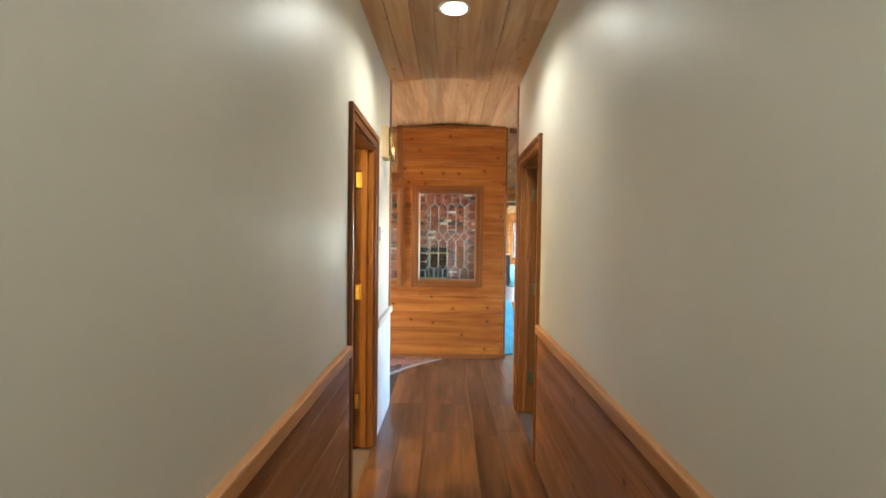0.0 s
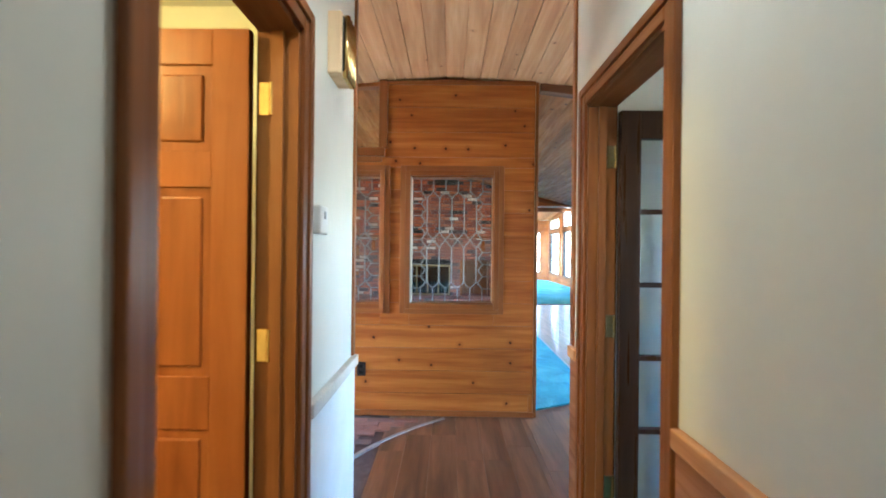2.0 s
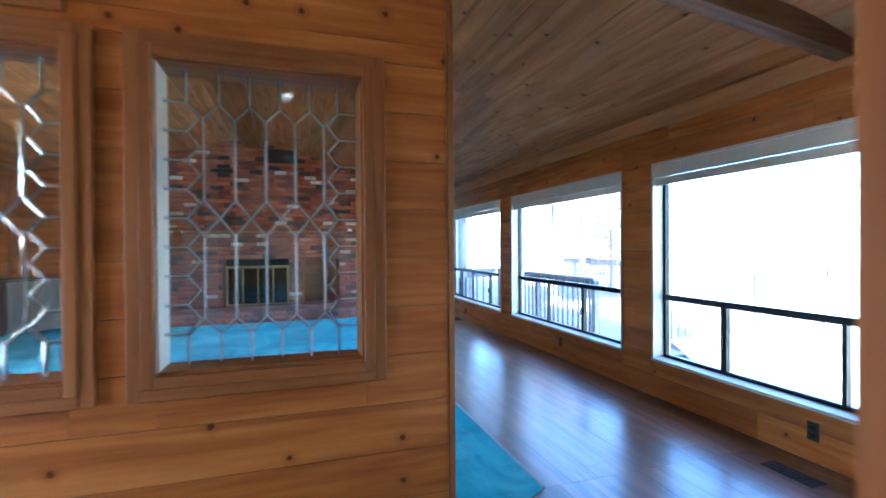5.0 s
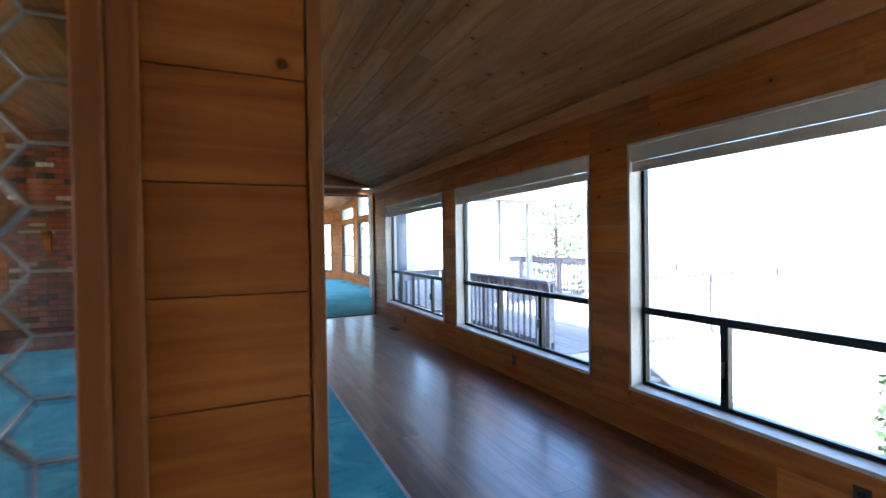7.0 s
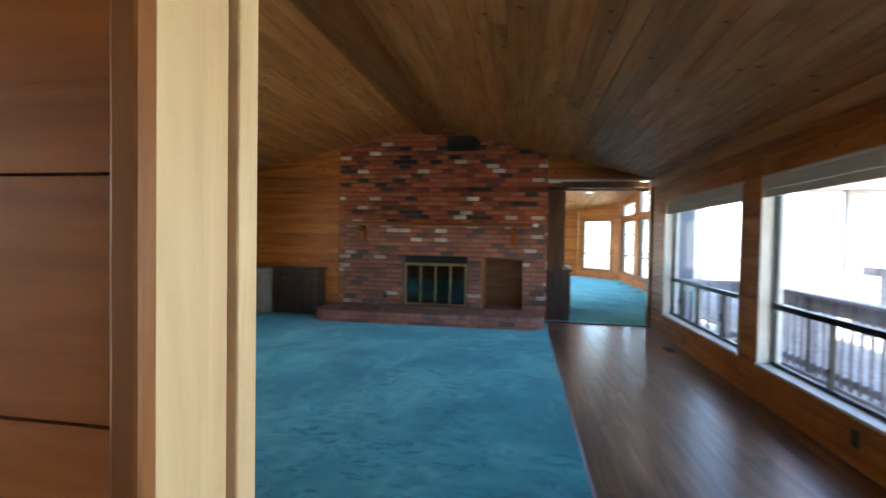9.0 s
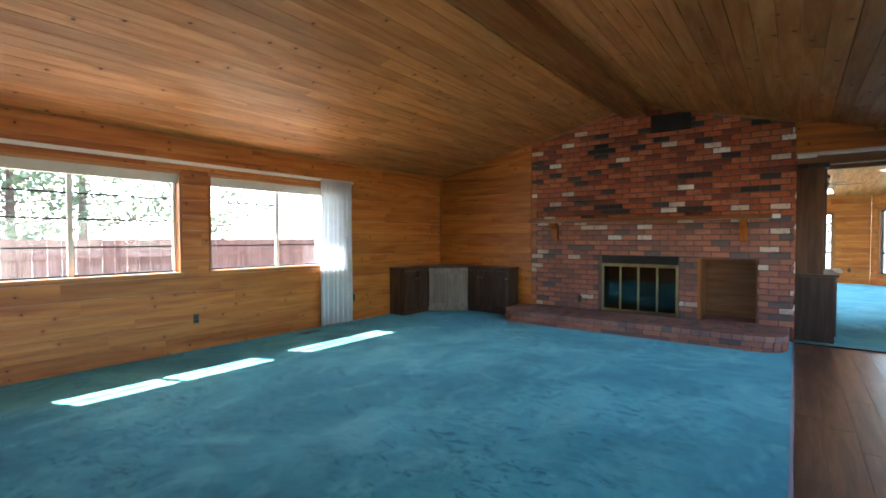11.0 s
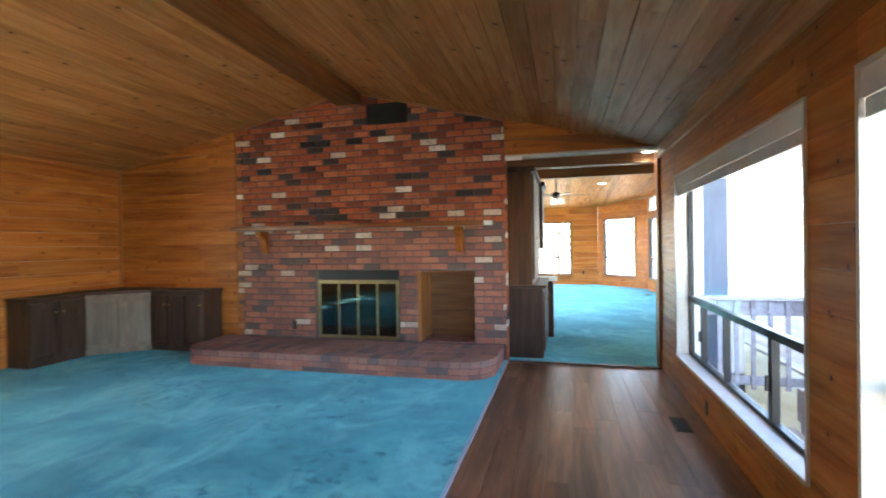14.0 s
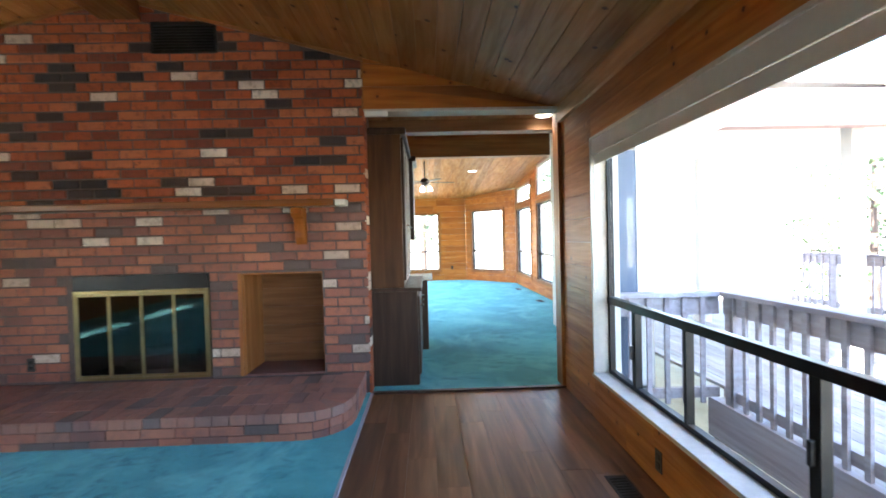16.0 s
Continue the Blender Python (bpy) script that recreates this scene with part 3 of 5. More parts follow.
def door_casing(name, face, side, door, label):
    """Jambs, head and stepped casings round a doorway in a wall across x. side: +1 when the hall lies towards +x of the face."""
    y0, y1, _, zt = door
    t = structure(new(name), label, "door frame")
    back = face - side * 0.12
    lo, hi = min(face, back), max(face, back)
    for a, b in ((y0 - 0.001, y0 + 0.022), (y1 - 0.022, y1 + 0.001)):
        block("jamb", (lo - 0.002, hi + 0.002, a, b, 0, zt), jamb_wood, t)
    block("head_jamb", (lo - 0.002, hi + 0.002, y0, y1, zt - 0.022, zt + 0.001), frame_wood_y, t)
    mid = (lo + hi) / 2
    for a, b in ((y0 + 0.022, y0 + 0.034), (y1 - 0.034, y1 - 0.022)):
        block("door_stop", (mid - 0.018, mid + 0.018, a, b, 0, zt - 0.022), jamb_wood, t)
    for f, s in ((face, side), (back, -side)):
        for w0, w1, d in ((0.0, 0.045, 0.016), (0.045, 0.082, 0.024)):
            a, b = min(f, f + s * d), max(f, f + s * d)
            block("casing", (a, b, y0 + 0.006 - w1, y0 + 0.006 - w0, 0, zt + w1 - 0.006), frame_wood, t, bevel=0.004)
            block("casing", (a, b, y1 - 0.006 + w0, y1 - 0.006 + w1, 0, zt + w1 - 0.006), frame_wood, t, bevel=0.004)
            block("casing", (a, b, y0 + 0.006 - w0, y1 - 0.006 + w0, zt - 0.006 + w0, zt - 0.006 + w1), frame_wood_y, t, bevel=0.004)
    return t


door_casing("door_frame_1", HL, 1, LD, "stained pine frame of an open doorway")
door_casing("door_frame_2", HR, -1, RD, "stained pine frame of an open doorway")

# ---- the pine screen wall with two leaded windows ----
GZ0, GZ1 = 0.92, 1.98
G = ((-0.845, -0.135), (0.105, 0.80))   # glass openings
HOLES = [(a, b, GZ0, GZ1) for a, b in G]
screen = structure(new("wall_screen"), "knotty pine board screen wall with two leaded windows", "wall")
for a, b, lo, hi in ((-2.1, -0.845, 0, 2.13), (-0.845, -0.135, 0, GZ0), (-0.845, -0.135, GZ1, 2.13), (-0.135, -0.09, 0, 2.13), (-0.09, 0.105, 0, 2.74), (0.105, 0.80, 0, GZ0), (0.105, 0.80, GZ1, 2.74), (0.80, PR - 0.02, 0, 2.74)):
    block("core", (a, b, PY + 0.018, PY + PT - 0.018, lo, hi), pine_trim, screen)
board_run(screen, "y", PY + 0.018, -2.1, PR - 0.02, 0.0, 2.13, 0.186, HOLES, pine_x, thick=0.016, seed=4, length=(3.3, 5.0))
board_run(screen, "y", PY + 0.018, -0.13, PR - 0.02, 2.13, 2.80, 0.205, [], pine_x, top=lambda u: hall_top(u) - 0.012, thick=0.016, seed=9, length=(2.6, 3.4))
board_run(screen, "y", PY + PT - 0.018, -2.1, PR - 0.02, 0.0, 2.13, 0.186, HOLES, pine_x, thick=-0.016, seed=5)
board_run(screen, "y", PY + PT - 0.018, -0.13, PR - 0.02, 2.13, 3.3, 0.205, [], pine_x, top=living_top, thick=-0.016, seed=6, length=(2.6, 3.4))
bm = bmesh.new()
prism(bm, [(-0.13, 2.74), (PR - 0.02, 2.74), (PR - 0.02, living_top(PR) - 0.01), (-0.13, living_top(-0.13) - 0.01)], "y", PY + 0.06, PY + PT - 0.02)
part("core", bm, pine_trim, screen)
block("ledge", (-2.1, -0.105, PY - 0.05, PY + PT + 0.02, 2.13, 2.2), pine_trim, screen, "pine ledge cap", bevel=0.008)
block("ledge_band", (-2.1, -0.13, PY - 0.018, PY + 0.002, 2.085, 2.13), pine_trim, screen, bevel=0.004)
block("step_trim", (-0.155, -0.085, PY - 0.02, PY + PT + 0.01, 2.2, 2.765), pine_z, screen, bevel=0.004)
block("edge_trim", (PR - 0.016, PR + 0.009, PY - 0.007, PY + 0.012, 0, hall_top(PR) - 0.005), pine_z, screen, bevel=0.004)
# the window light on the wall's end is put into these boards' paler colour
block("end_cap", (PR - 0.02, PR, PY + 0.012, PY + 0.107, 0, hall_top(PR) - 0.005), pine_pale, screen, "pine end board with window light put into its pale colour", bevel=0.002)
block("end_cap", (PR - 0.02, PR + 0.006, PY + 0.115, PY + PT - 0.003, 0, living_top(PR) - 0.02), pine_pale, screen, "pine end board with window light put into its pale colour", bevel=0.003)
block("end_core", (PR - 0.03, PR - 0.012, PY + 0.012, PY + PT, 0, hall_top(PR) - 0.01), pine_z, screen)
block("top_trim", (-0.09, PR - 0.016, PY - 0.014, PY + 0.004, hall_top(0) - 0.045, hall_top(0) - 0.012), pine_trim, screen, bevel=0.003)
block("baseboard", (-2.1, PR - 0.016, PY - 0.014, PY + 0.004, 0, 0.045), pine_trim, screen, bevel=0.004)


def leaded_window(name, x0, x1):
    """A framed window of bevelled clear pieces held in lead, in a honeycomb layout."""
    w = structure(new(name), "leaded bevelled-glass window in a moulded pine frame", "window")
    for f, s in ((PY, -1), (PY + PT, 1)):
        for o0, o1, d in ((-0.004, 0.036, 0.03), (0.036, 0.078, 0.02)):
            lo, hi = min(f, f + s * d), max(f, f + s * d)
            block("frame", (x0 - o1, x0 - o0, lo, hi, GZ0 - o1, GZ1 + o1), pine_z, w, bevel=0.004)
            block("frame", (x1 + o0, x1 + o1, lo, hi, GZ0 - o1, GZ1 + o1), pine_z, w, bevel=0.004)
            block("frame", (x0 - o0, x1 + o0, lo, hi, GZ1 + o0, GZ1 + o1), pine_trim, w, bevel=0.004)
            block("frame", (x0 - o0, x1 + o0, lo, hi, GZ0 - o1, GZ0 - o0), pine_trim, w, bevel=0.004)
    y0, y1 = PY + 0.001, PY + PT - 0.001
    block("reveal", (x0, x0 + 0.012, y0, y1, GZ0, GZ1), sill_paint, w)
    block("reveal", (x1 - 0.012, x1, y0, y1, GZ0, GZ1), pine_z, w)
    block("reveal", (x0, x1, y0, y1, GZ0, GZ0 + 0.012), pine_trim, w)
    block("reveal", (x0, x1, y0, y1, GZ1 - 0.012, GZ1), pine_trim, w)
    a, b, lo, hi = x0 + 0.012, x1 - 0.012, GZ0 + 0.012, GZ1 - 0.012
    gy = PY + 0.085
    pane = block("pane", (a, b, gy - 0.003, gy + 0.003, lo, hi), clear, w)
    pane.visible_shadow = False
    wd, ht = b - a, hi - lo
    segs = []

    def at(u, v):
        return (a + wd * u, hi - ht * v)

    pitch, first, bar = 0.155, 0.11, 0.0985
    for k in range(6):                   # short uprights along the top and bottom edges
        u = first + pitch * k
        segs += [(at(u, 0), at(u, 0.105)), (at(u, 1), at(u, 0.893))]
    for k in range(5):
        u0, u, u1 = first + pitch * k, first + pitch * (k + 0.5), first + pitch * (k + 1)
        for edge_v, tip_v, near, far in ((0.105, 0.155, 0.155, 0.435), (0.893, 0.845, 0.56, 0.845)):
            segs += [(at(u0, edge_v), at(u, tip_v)), (at(u, tip_v), at(u1, edge_v)), (at(u, near), at(u, far))]
        for v in (0.435, 0.56):          # row of diamonds across the middle
            segs += [(at(u0, 0.4975), at(u, v)), (at(u, v), at(u1, 0.4975))]
    for side in (0, 1):                  # level bars and zigzag up both sides
        for k in range(9):
            v = 0.105 + bar * k
            e, t = abs(side - first), abs(side - first - 0.06)
            segs.append((at(side, v), at(e, v)))
            if k < 8:
                segs += [(at(e, v), at(t, v + bar / 2)), (at(t, v + bar / 2), at(e, v + bar))]
    bm = bmesh.new()
    for p, q in segs:
        rod(bm, (p[0], gy, p[1]), (q[0], gy, q[1]), 0.003, 6)
    part("lead_came", bm, lead, w, "silvery lead strips")
    bm = bmesh.new()
    for p, q in segs:
        dx, dz = q[0] - p[0], q[1] - p[1]
        L = math.hypot(dx, dz)
        nx, nz = -dz / L * 0.010, dx / L * 0.010
        for s in (1, -1):
            v = [bm.verts.new(c) for c in ((p[0], gy - 0.0075, p[1]), (q[0], gy - 0.0075, q[1]), (q[0] + s * nx, gy - 0.0035, q[1] + s * nz), (p[0] + s * nx, gy - 0.0035, p[1] + s * nz))]
            bm.faces.new(v)
    bev = part("bevel", bm, bevel_glass, w, "bevelled glass edges")
    bev.visible_shadow = False
    return w


for i, (a, b) in enumerate(G):
    leaded_window("window_leaded_%d" % (i + 1), a, b)

# ---- window wall of the living room ----
WZ0, WZ1 = 0.325, 2.06
WINS = ((4.60, 7.0), (7.39, 9.79), (10.16, 12.66))
WH = [(a, b, WZ0, WZ1) for a, b in WINS]
wall_e = holed("wall_east", "x", WX + 0.016, WX + 0.2, HALL_END_R, BY, -0.3, 2.75, WH, stucco, "pine-boarded wall with three large windows")
board_run(wall_e, "x", WX, HALL_END_R, BY, 0.0, 2.6, 0.186, WH, pine_y, top=lambda u: living_top(WX) + 0.02, thick=-0.016, seed=12)
structure(block("cornice_east", (WX - 0.03, WX, HALL_END_R, BY, living_top(WX) - 0.13, living_top(WX) - 0.0), pine_trim_y), "pine board under the ceiling", "trim")


def big_window(name, y0, y1, mullions):
    w = structure(new(name), "large window, black rail and sliders, raised roller blind", "window")
    for a, b in ((y0, y0 + 0.022), (y1 - 0.022, y1)):
        block("casing", (WX - 0.012, WX + 0.14, a, b, WZ0, WZ1), sill_paint, w, "pale worn casing", bevel=0.003)
    block("window_sill", (WX - 0.022, WX + 0.14, y0, y1, WZ0 - 0.005, WZ0 + 0.02), sill_paint, w, bevel=0.004)
    block("head", (WX - 0.012, WX + 0.14, y0, y1, WZ1 - 0.02, WZ1), sill_paint, w, bevel=0.003)
    fx0, fx1 = WX + 0.10, WX + 0.138
    a, b, lo, hi = y0 + 0.022, y1 - 0.022, WZ0 + 0.02, WZ1 - 0.02
    block("frame", (fx0, fx1, a, a + 0.028, lo, hi), black_metal, w)
    block("frame", (fx0, fx1, b - 0.028, b, lo, hi), black_metal, w)
    block("frame", (fx0, fx1, a, b, lo, lo + 0.028), black_metal, w)
    block("frame", (fx0, fx1, a, b, hi - 0.028, hi), black_metal, w)
    block("rail", (fx0 - 0.006, fx1, a, b, 0.855, 0.905), black_metal, w, bevel=0.003)
    for m, wide in mullions:
        block("mullion", (fx0 - 0.004, fx1, m - wide / 2, m + wide / 2, lo + 0.028, 0.855), black_metal, w)
        if wide > 0.035:
            block("latch", (fx0 - 0.03, fx0 - 0.004, m - 0.008, m + 0.008, 0.55, 0.64), black_metal, w, bevel=0.003)
    for z0, z1, ys in ((0.905, hi - 0.028, ()), (lo + 0.028, 0.855, [m for m, _ in mullions])):
        cuts = [a + 0.028, *sorted(ys), b - 0.028]
        for p, q in zip(cuts, cuts[1:]):
            g = block("pane", (WX + 0.117, WX + 0.121, p, q, z0, z1), clear, w)
            g.visible_shadow = False
    return w


big_window("window_1", *WINS[0], ((5.55, 0.026), (6.37, 0.05)))
big_window("window_2", *WINS[1], ((8.19, 0.05), (8.95, 0.026)))
big_window("window_3", *WINS[2], ((10.83, 0.05), (11.63, 0.026), (12.22, 0.05)))
for a, b in WINS:
    bl = thing("roller_blind", "cream roller blind rolled up under the window head", "blind", "roller blinds", (WX + 0.05, (a + b) / 2, 1.9))
    bm = bmesh.new()
    rod(bm, (WX + 0.045, a + 0.03, 1.975), (WX + 0.045, b - 0.03, 1.975), 0.036, 20)
    part("roll", bm, blind_cloth, bl, smooth=True)
    block("valance", (WX - 0.004, WX + 0.006, a + 0.023, b - 0.023, 1.93, 2.038), blind_cloth, bl, "cream valance board", bevel=0.003)
    block("hem_bar", (WX + 0.005, WX + 0.018, a + 0.03, b - 0.03, 1.86, 1.93), blind_cloth, bl, bevel=0.003)
bm = bmesh.new()
pts = [(WX - 0.02, 12.60, 1.9)] + [(WX - 0.02, 12.60 + 0.02 * math.sin(k * 0.5), 1.9 - 0.09 * k) for k in range(1, 11)] + [(WX - 0.02, 12.56, 0.95), (WX - 0.02, 12.53, 1.0), (WX - 0.02, 12.54, 1.88)]
for p, q in zip(pts, pts[1:]):
    rod(bm, p, q, 0.004, 6)
tagged(link("blind_cord", bm, plastic_white), "white looped cord hanging from the blind", "blind cord")

# ---- west wall with two windows ----
LZ0, LZ1 = 0.965, 2.2
LWINS = ((6.30, 8.26), (8.58, 10.72))
LH = [(a, b, LZ0, LZ1) for a, b in LWINS]
wall_w = holed("wall_west", "x", LX - 0.016, LX - 0.2, PY, BY, -0.3, 2.85, LH, stucco, "pine-boarded wall with two windows")
board_run(wall_w, "x", LX - 0.016, PY + PT, BY, 0.0, 2.62, 0.186, LH, pine_y, top=lambda u: living_top(LX), thick=-0.016, seed=21)
structure(block("curtain_rail", (LX, LX + 0.05, 6.0, 10.95, 2.285, 2.325), white_paint, bevel=0.004), "white curtain rail above the windows", "rail")


def west_window(name, y0, y1, split, bars):
    w = structure(new(name), "window with white sashes and thin dark bars", "window")
    for a, b in ((y0, y0 + 0.03), (y1 - 0.03, y1)):
        block("casing", (LX - 0.15, LX + 0.012, a, b, LZ0, LZ1), pine_z, w, bevel=0.003)
    block("window_sill", (LX - 0.15, LX + 0.03, y0, y1, LZ0 - 0.004, LZ0 + 0.024), pine_trim_y, w, bevel=0.003)
    block("head", (LX - 0.15, LX + 0.012, y0, y1, LZ1 - 0.03, LZ1), pine_trim_y, w, bevel=0.003)
    a, b, lo, hi = y0 + 0.03, y1 - 0.03, LZ0 + 0.024, LZ1 - 0.03
    f0, f1 = LX - 0.13, LX - 0.095
    for p, q in ((a, a + 0.03), (b - 0.03, b), (split - 0.025, split + 0.025)):
        block("sash", (f0, f1, p, q, lo, hi), white_paint, w)
    for p, q in ((lo, lo + 0.022), (hi - 0.03, hi)):
        block("sash", (f0 + 0.003, f1 - 0.003, a + 0.03, b - 0.03, p, q), black_metal if p == lo else white_paint, w)
    for z, p, q in bars:
        block("glazing_bar", (f0 + 0.01, f1 - 0.01, p, q, z - 0.009, z + 0.009), black_metal, w)
    for p, q in ((a + 0.03, split - 0.025), (split + 0.025, b - 0.03)):
        g = block("pane", (f0 + 0.015, f0 + 0.019, p, q, lo + 0.022, hi - 0.03), clear, w)
        g.visible_shadow = False
    block("pelmet", (LX - 0.09, LX - 0.02, a, b, LZ1 - 0.14, LZ1 - 0.03), blind_cloth, w, "rolled-up pale blind")
    return w


west_window("window_west_1", *LWINS[0], 7.2, [(z, 6.33, 8.23) for z in (1.87, 1.6, 1.3)])
west_window("window_west_2", *LWINS[1], 9.62, [(1.87, 8.61, 10.69), (1.3, 8.61, 9.6), (1.58, 9.64, 10.69), (1.3, 9.64, 10.69)])

# ---- chimney wall ----
BX0, BX1 = -1.98, 1.85
FB = (-0.75, 0.46, 0.2, 1.115)
NI = (0.74, 1.44, 0.2, 1.10)
VENT = (0.05, 0.60, 3.01, 3.28)
board_wall = structure(new("wall_north"), "pine-boarded gable wall beside the chimney", "wall")
for a, b in ((LX - 0.2, RIDGE_X), (RIDGE_X, WX + 0.2)):
    lo = 0.0 if a < RIDGE_X else 2.5
    if lo == 0:
        bm = bmesh.new()
        prism(bm, [(a, -0.3), (BX0 + 0.1, -0.3), (BX0 + 0.1, living_top(BX0 + 0.1) + 0.1), (a, living_top(a) + 0.1)], "y", BY + 0.001, BY + 0.14)
        part("core", bm, pine_trim, board_wall)
    else:
        bm = bmesh.new()
        prism(bm, [(BX1 - 0.02, lo), (b, lo), (b, living_top(b) + 0.1), (BX1 - 0.02, living_top(BX1) + 0.1)], "y", BY + 0.001, BY + 0.14)
        part("core", bm, pine_trim, board_wall)
board_run(board_wall, "y", BY + 0.001, LX, BX0, 0.0, 3.2, 0.186, [], pine_x, top=living_top, thick=0.016, seed=31)
board_run(board_wall, "y", BY + 0.001, BX1, WX, 2.5, 3.1, 0.2, [], pine_x, top=living_top, thick=0.016, seed=32)
block("head_trim", (BX1, WX, BY - 0.03, BY + 0.15, 2.475, 2.5), sill_paint, board_wall, "pale strip under the header", bevel=0.003)
block("jamb", (WX - 0.03, WX + 0.02, BY - 0.02, BY + 0.15, 0, 2.475), pine_z, board_wall, bevel=0.003)
structure(block("corner_trim_west", (LX, LX + 0.03, BY - 0.046, BY - 0.016, 0.0, 2.6), pine_z), "pine strip in the corner", "trim")

chimney = structure(new("chimney_breast"), "red brick chimney breast with scattered white and black bricks", "chimney")
CH, BW = 0.0832, 0.229
bm = bmesh.new()
MY = BY + 0.012
for a, b, lo, hi in ((BX0, FB[0], 0, 3.0), (FB[0], FB[1], FB[3], 3.0), (FB[1], NI[0], 0, 3.0), (NI[0], NI[1], NI[3], 3.0), (NI[1], BX1, 0, 3.0), (FB[0], FB[1], 0, FB[2] - 0.01), (NI[0], NI[1], 0, NI[2] - 0.01)):
    box(bm, a + (0.006 if a == BX0 else 0), b - (0.006 if b == BX1 else 0), MY, BY + 0.5, lo, min(hi, living_top(b) - 0.05, living_top(a) - 0.05))
part("mortar", bm, mortar, chimney)
for a, b in ((BX0 + 0.006, RIDGE_X), (RIDGE_X, BX1 - 0.006)):
    bm = bmesh.new()
    lo = 2.9
    prism(bm, [(a, lo), (b, lo), (b, living_top(b)), (a, living_top(a))], "y", MY + 0.001, BY + 0.3)
    part("mortar", bm, mortar, chimney)


def brick_box(bm, x0, x1, y0, y1, z0, z1):
    b = 0.007
    v = []
    for y, d in ((y1, 0), (y0 + b, 0), (y0, b)):
        v.append([bm.verts.new(p) for p in ((x0 + d, y, z0 + d), (x1 - d, y, z0 + d), (x1 - d, y, z1 - d), (x0 + d, y, z1 - d))])
    for r, s in zip(v, v[1:]):
        for i in range(4):
            bm.faces.new((r[i], r[(i + 1) % 4], s[(i + 1) % 4], s[i]))
    bm.faces.new(v[2])
    bm.faces.new(v[0][::-1])


rnd = random.Random(77)
rest = bmesh.new()
row = 0
z = 0.2
while z < RIDGE_Z:
    x = BX0 - (BW / 2 if row % 2 else 0)
    while x < BX1 - 0.02:
        spans = [(max(x, BX0), min(x + BW, BX1))]
        for h in (FB, NI, VENT):
            if z + CH * 0.6 > h[2] and z + CH * 0.4 < h[3]:
                nxt = []
                for a, b in spans:
                    if b <= h[0] or a >= h[1]:
                        nxt.append((a, b))
                    else:
                        if a < h[0]:
                            nxt.append((a, h[0]))
                        if b > h[1]:
                            nxt.append((h[1], b))
                spans = nxt
        for a, b in spans:
            if b - a < 0.025 or z + CH > min(living_top(a), living_top(b)) + 0.05:
                continue
            out = rnd.uniform(-0.004, 0.004)
            ext = (a + 0.006, b - 0.006, BY + out, BY + 0.06, z + 0.007, z + CH - 0.007)
            if z < 1.62:
                bm = bmesh.new()
                brick_box(bm, *ext)
                part("brick", bm, brick_dusty, chimney)
            else:
                brick_box(rest, *ext)
        x += BW
    z += CH
    row += 1
upper = part("upper_brickwork", rest, brick_material("red_clay_brick_upper", 0.0, True), chimney)
upper["kind"] = "stuff"
# brick edge that turns the corner towards the opening
z = 0.0
while z < 2.9:
    block("brick", (BX1 - 0.02, BX1 + 0.004, BY + 0.01, BY + 0.13, z + 0.005, z + CH - 0.005), brick, chimney)
    z += CH
# crown strips under the ceiling
for a, b in ((BX0, RIDGE_X - 0.17), (RIDGE_X + 0.17, BX1)):
    bm = bmesh.new()
    prism(bm, [(a, living_top(a) - 0.03), (b, living_top(b) - 0.03), (b, living_top(b) - 0.002), (a, living_top(a) - 0.002)], "y", BY - 0.025, BY - 0.004)
    part("crown_strip", bm, pine_trim, chimney, "pine strip under the ceiling")

grille = thing("wall_vent", "dark bronze louvred vent set high in the brickwork", "vent", place=(0.32, BY, 3.14))
block("backing", (VENT[0], VENT[1], BY + 0.011, BY + 0.02, VENT[2], VENT[3]), firebox, grille)
for ext in ((VENT[0], VENT[1], VENT[2], VENT[2] + 0.022), (VENT[0], VENT[1], VENT[3] - 0.022, VENT[3]), (VENT[0], VENT[0] + 0.022, VENT[2], VENT[3]), (VENT[1] - 0.022, VENT[1], VENT[2], VENT[3])):
    block("frame", (ext[0], ext[1], BY - 0.012, BY + 0.011, ext[2], ext[3]), vent_metal, grille, bevel=0.003)
for k in range(9):
    zz = VENT[2] + 0.036 + k * 0.0255
    block("slat", (VENT[0] + 0.022, VENT[1] - 0.022, BY - 0.006, BY + 0.008, zz, zz + 0.012), vent_metal, grille)

# firebox, its lining and glass doors
bm = bmesh.new()
for ext in ((FB[0], FB[0] + 0.02, BY + 0.06, BY + 0.5, FB[2], FB[3]), (FB[1] - 0.02, FB[1], BY + 0.06, BY + 0.5, FB[2], FB[3]), (FB[0], FB[1], BY + 0.48, BY + 0.5, FB[2], FB[3]), (FB[0], FB[1], BY + 0.06, BY + 0.5, FB[2] - 0.008, FB[2] + 0.004), (FB[0], FB[1], BY + 0.06, BY + 0.5, FB[3] - 0.01, FB[3])):
    box(bm, *ext)
part("firebox", bm, firebox, chimney, "sooty black firebox lining")
block("pier", (FB[0], FB[0] + 0.055, BY - 0.004, BY + 0.05, FB[2], FB[3] - 0.002), mortar, chimney, "pale mortared edge beside the doors")
insert = thing("fireplace_doors", "brass-framed glass bifold doors with a black hood", "fireplace doors", place=(-0.12, BY, 0.2))
ix0, ix1 = FB[0] + 0.06, FB[1] - 0.004
block("hood", (ix0, ix1, BY - 0.015, BY + 0.02, 0.985, FB[3] - 0.003), black_metal, insert, "black metal hood", bevel=0.004)
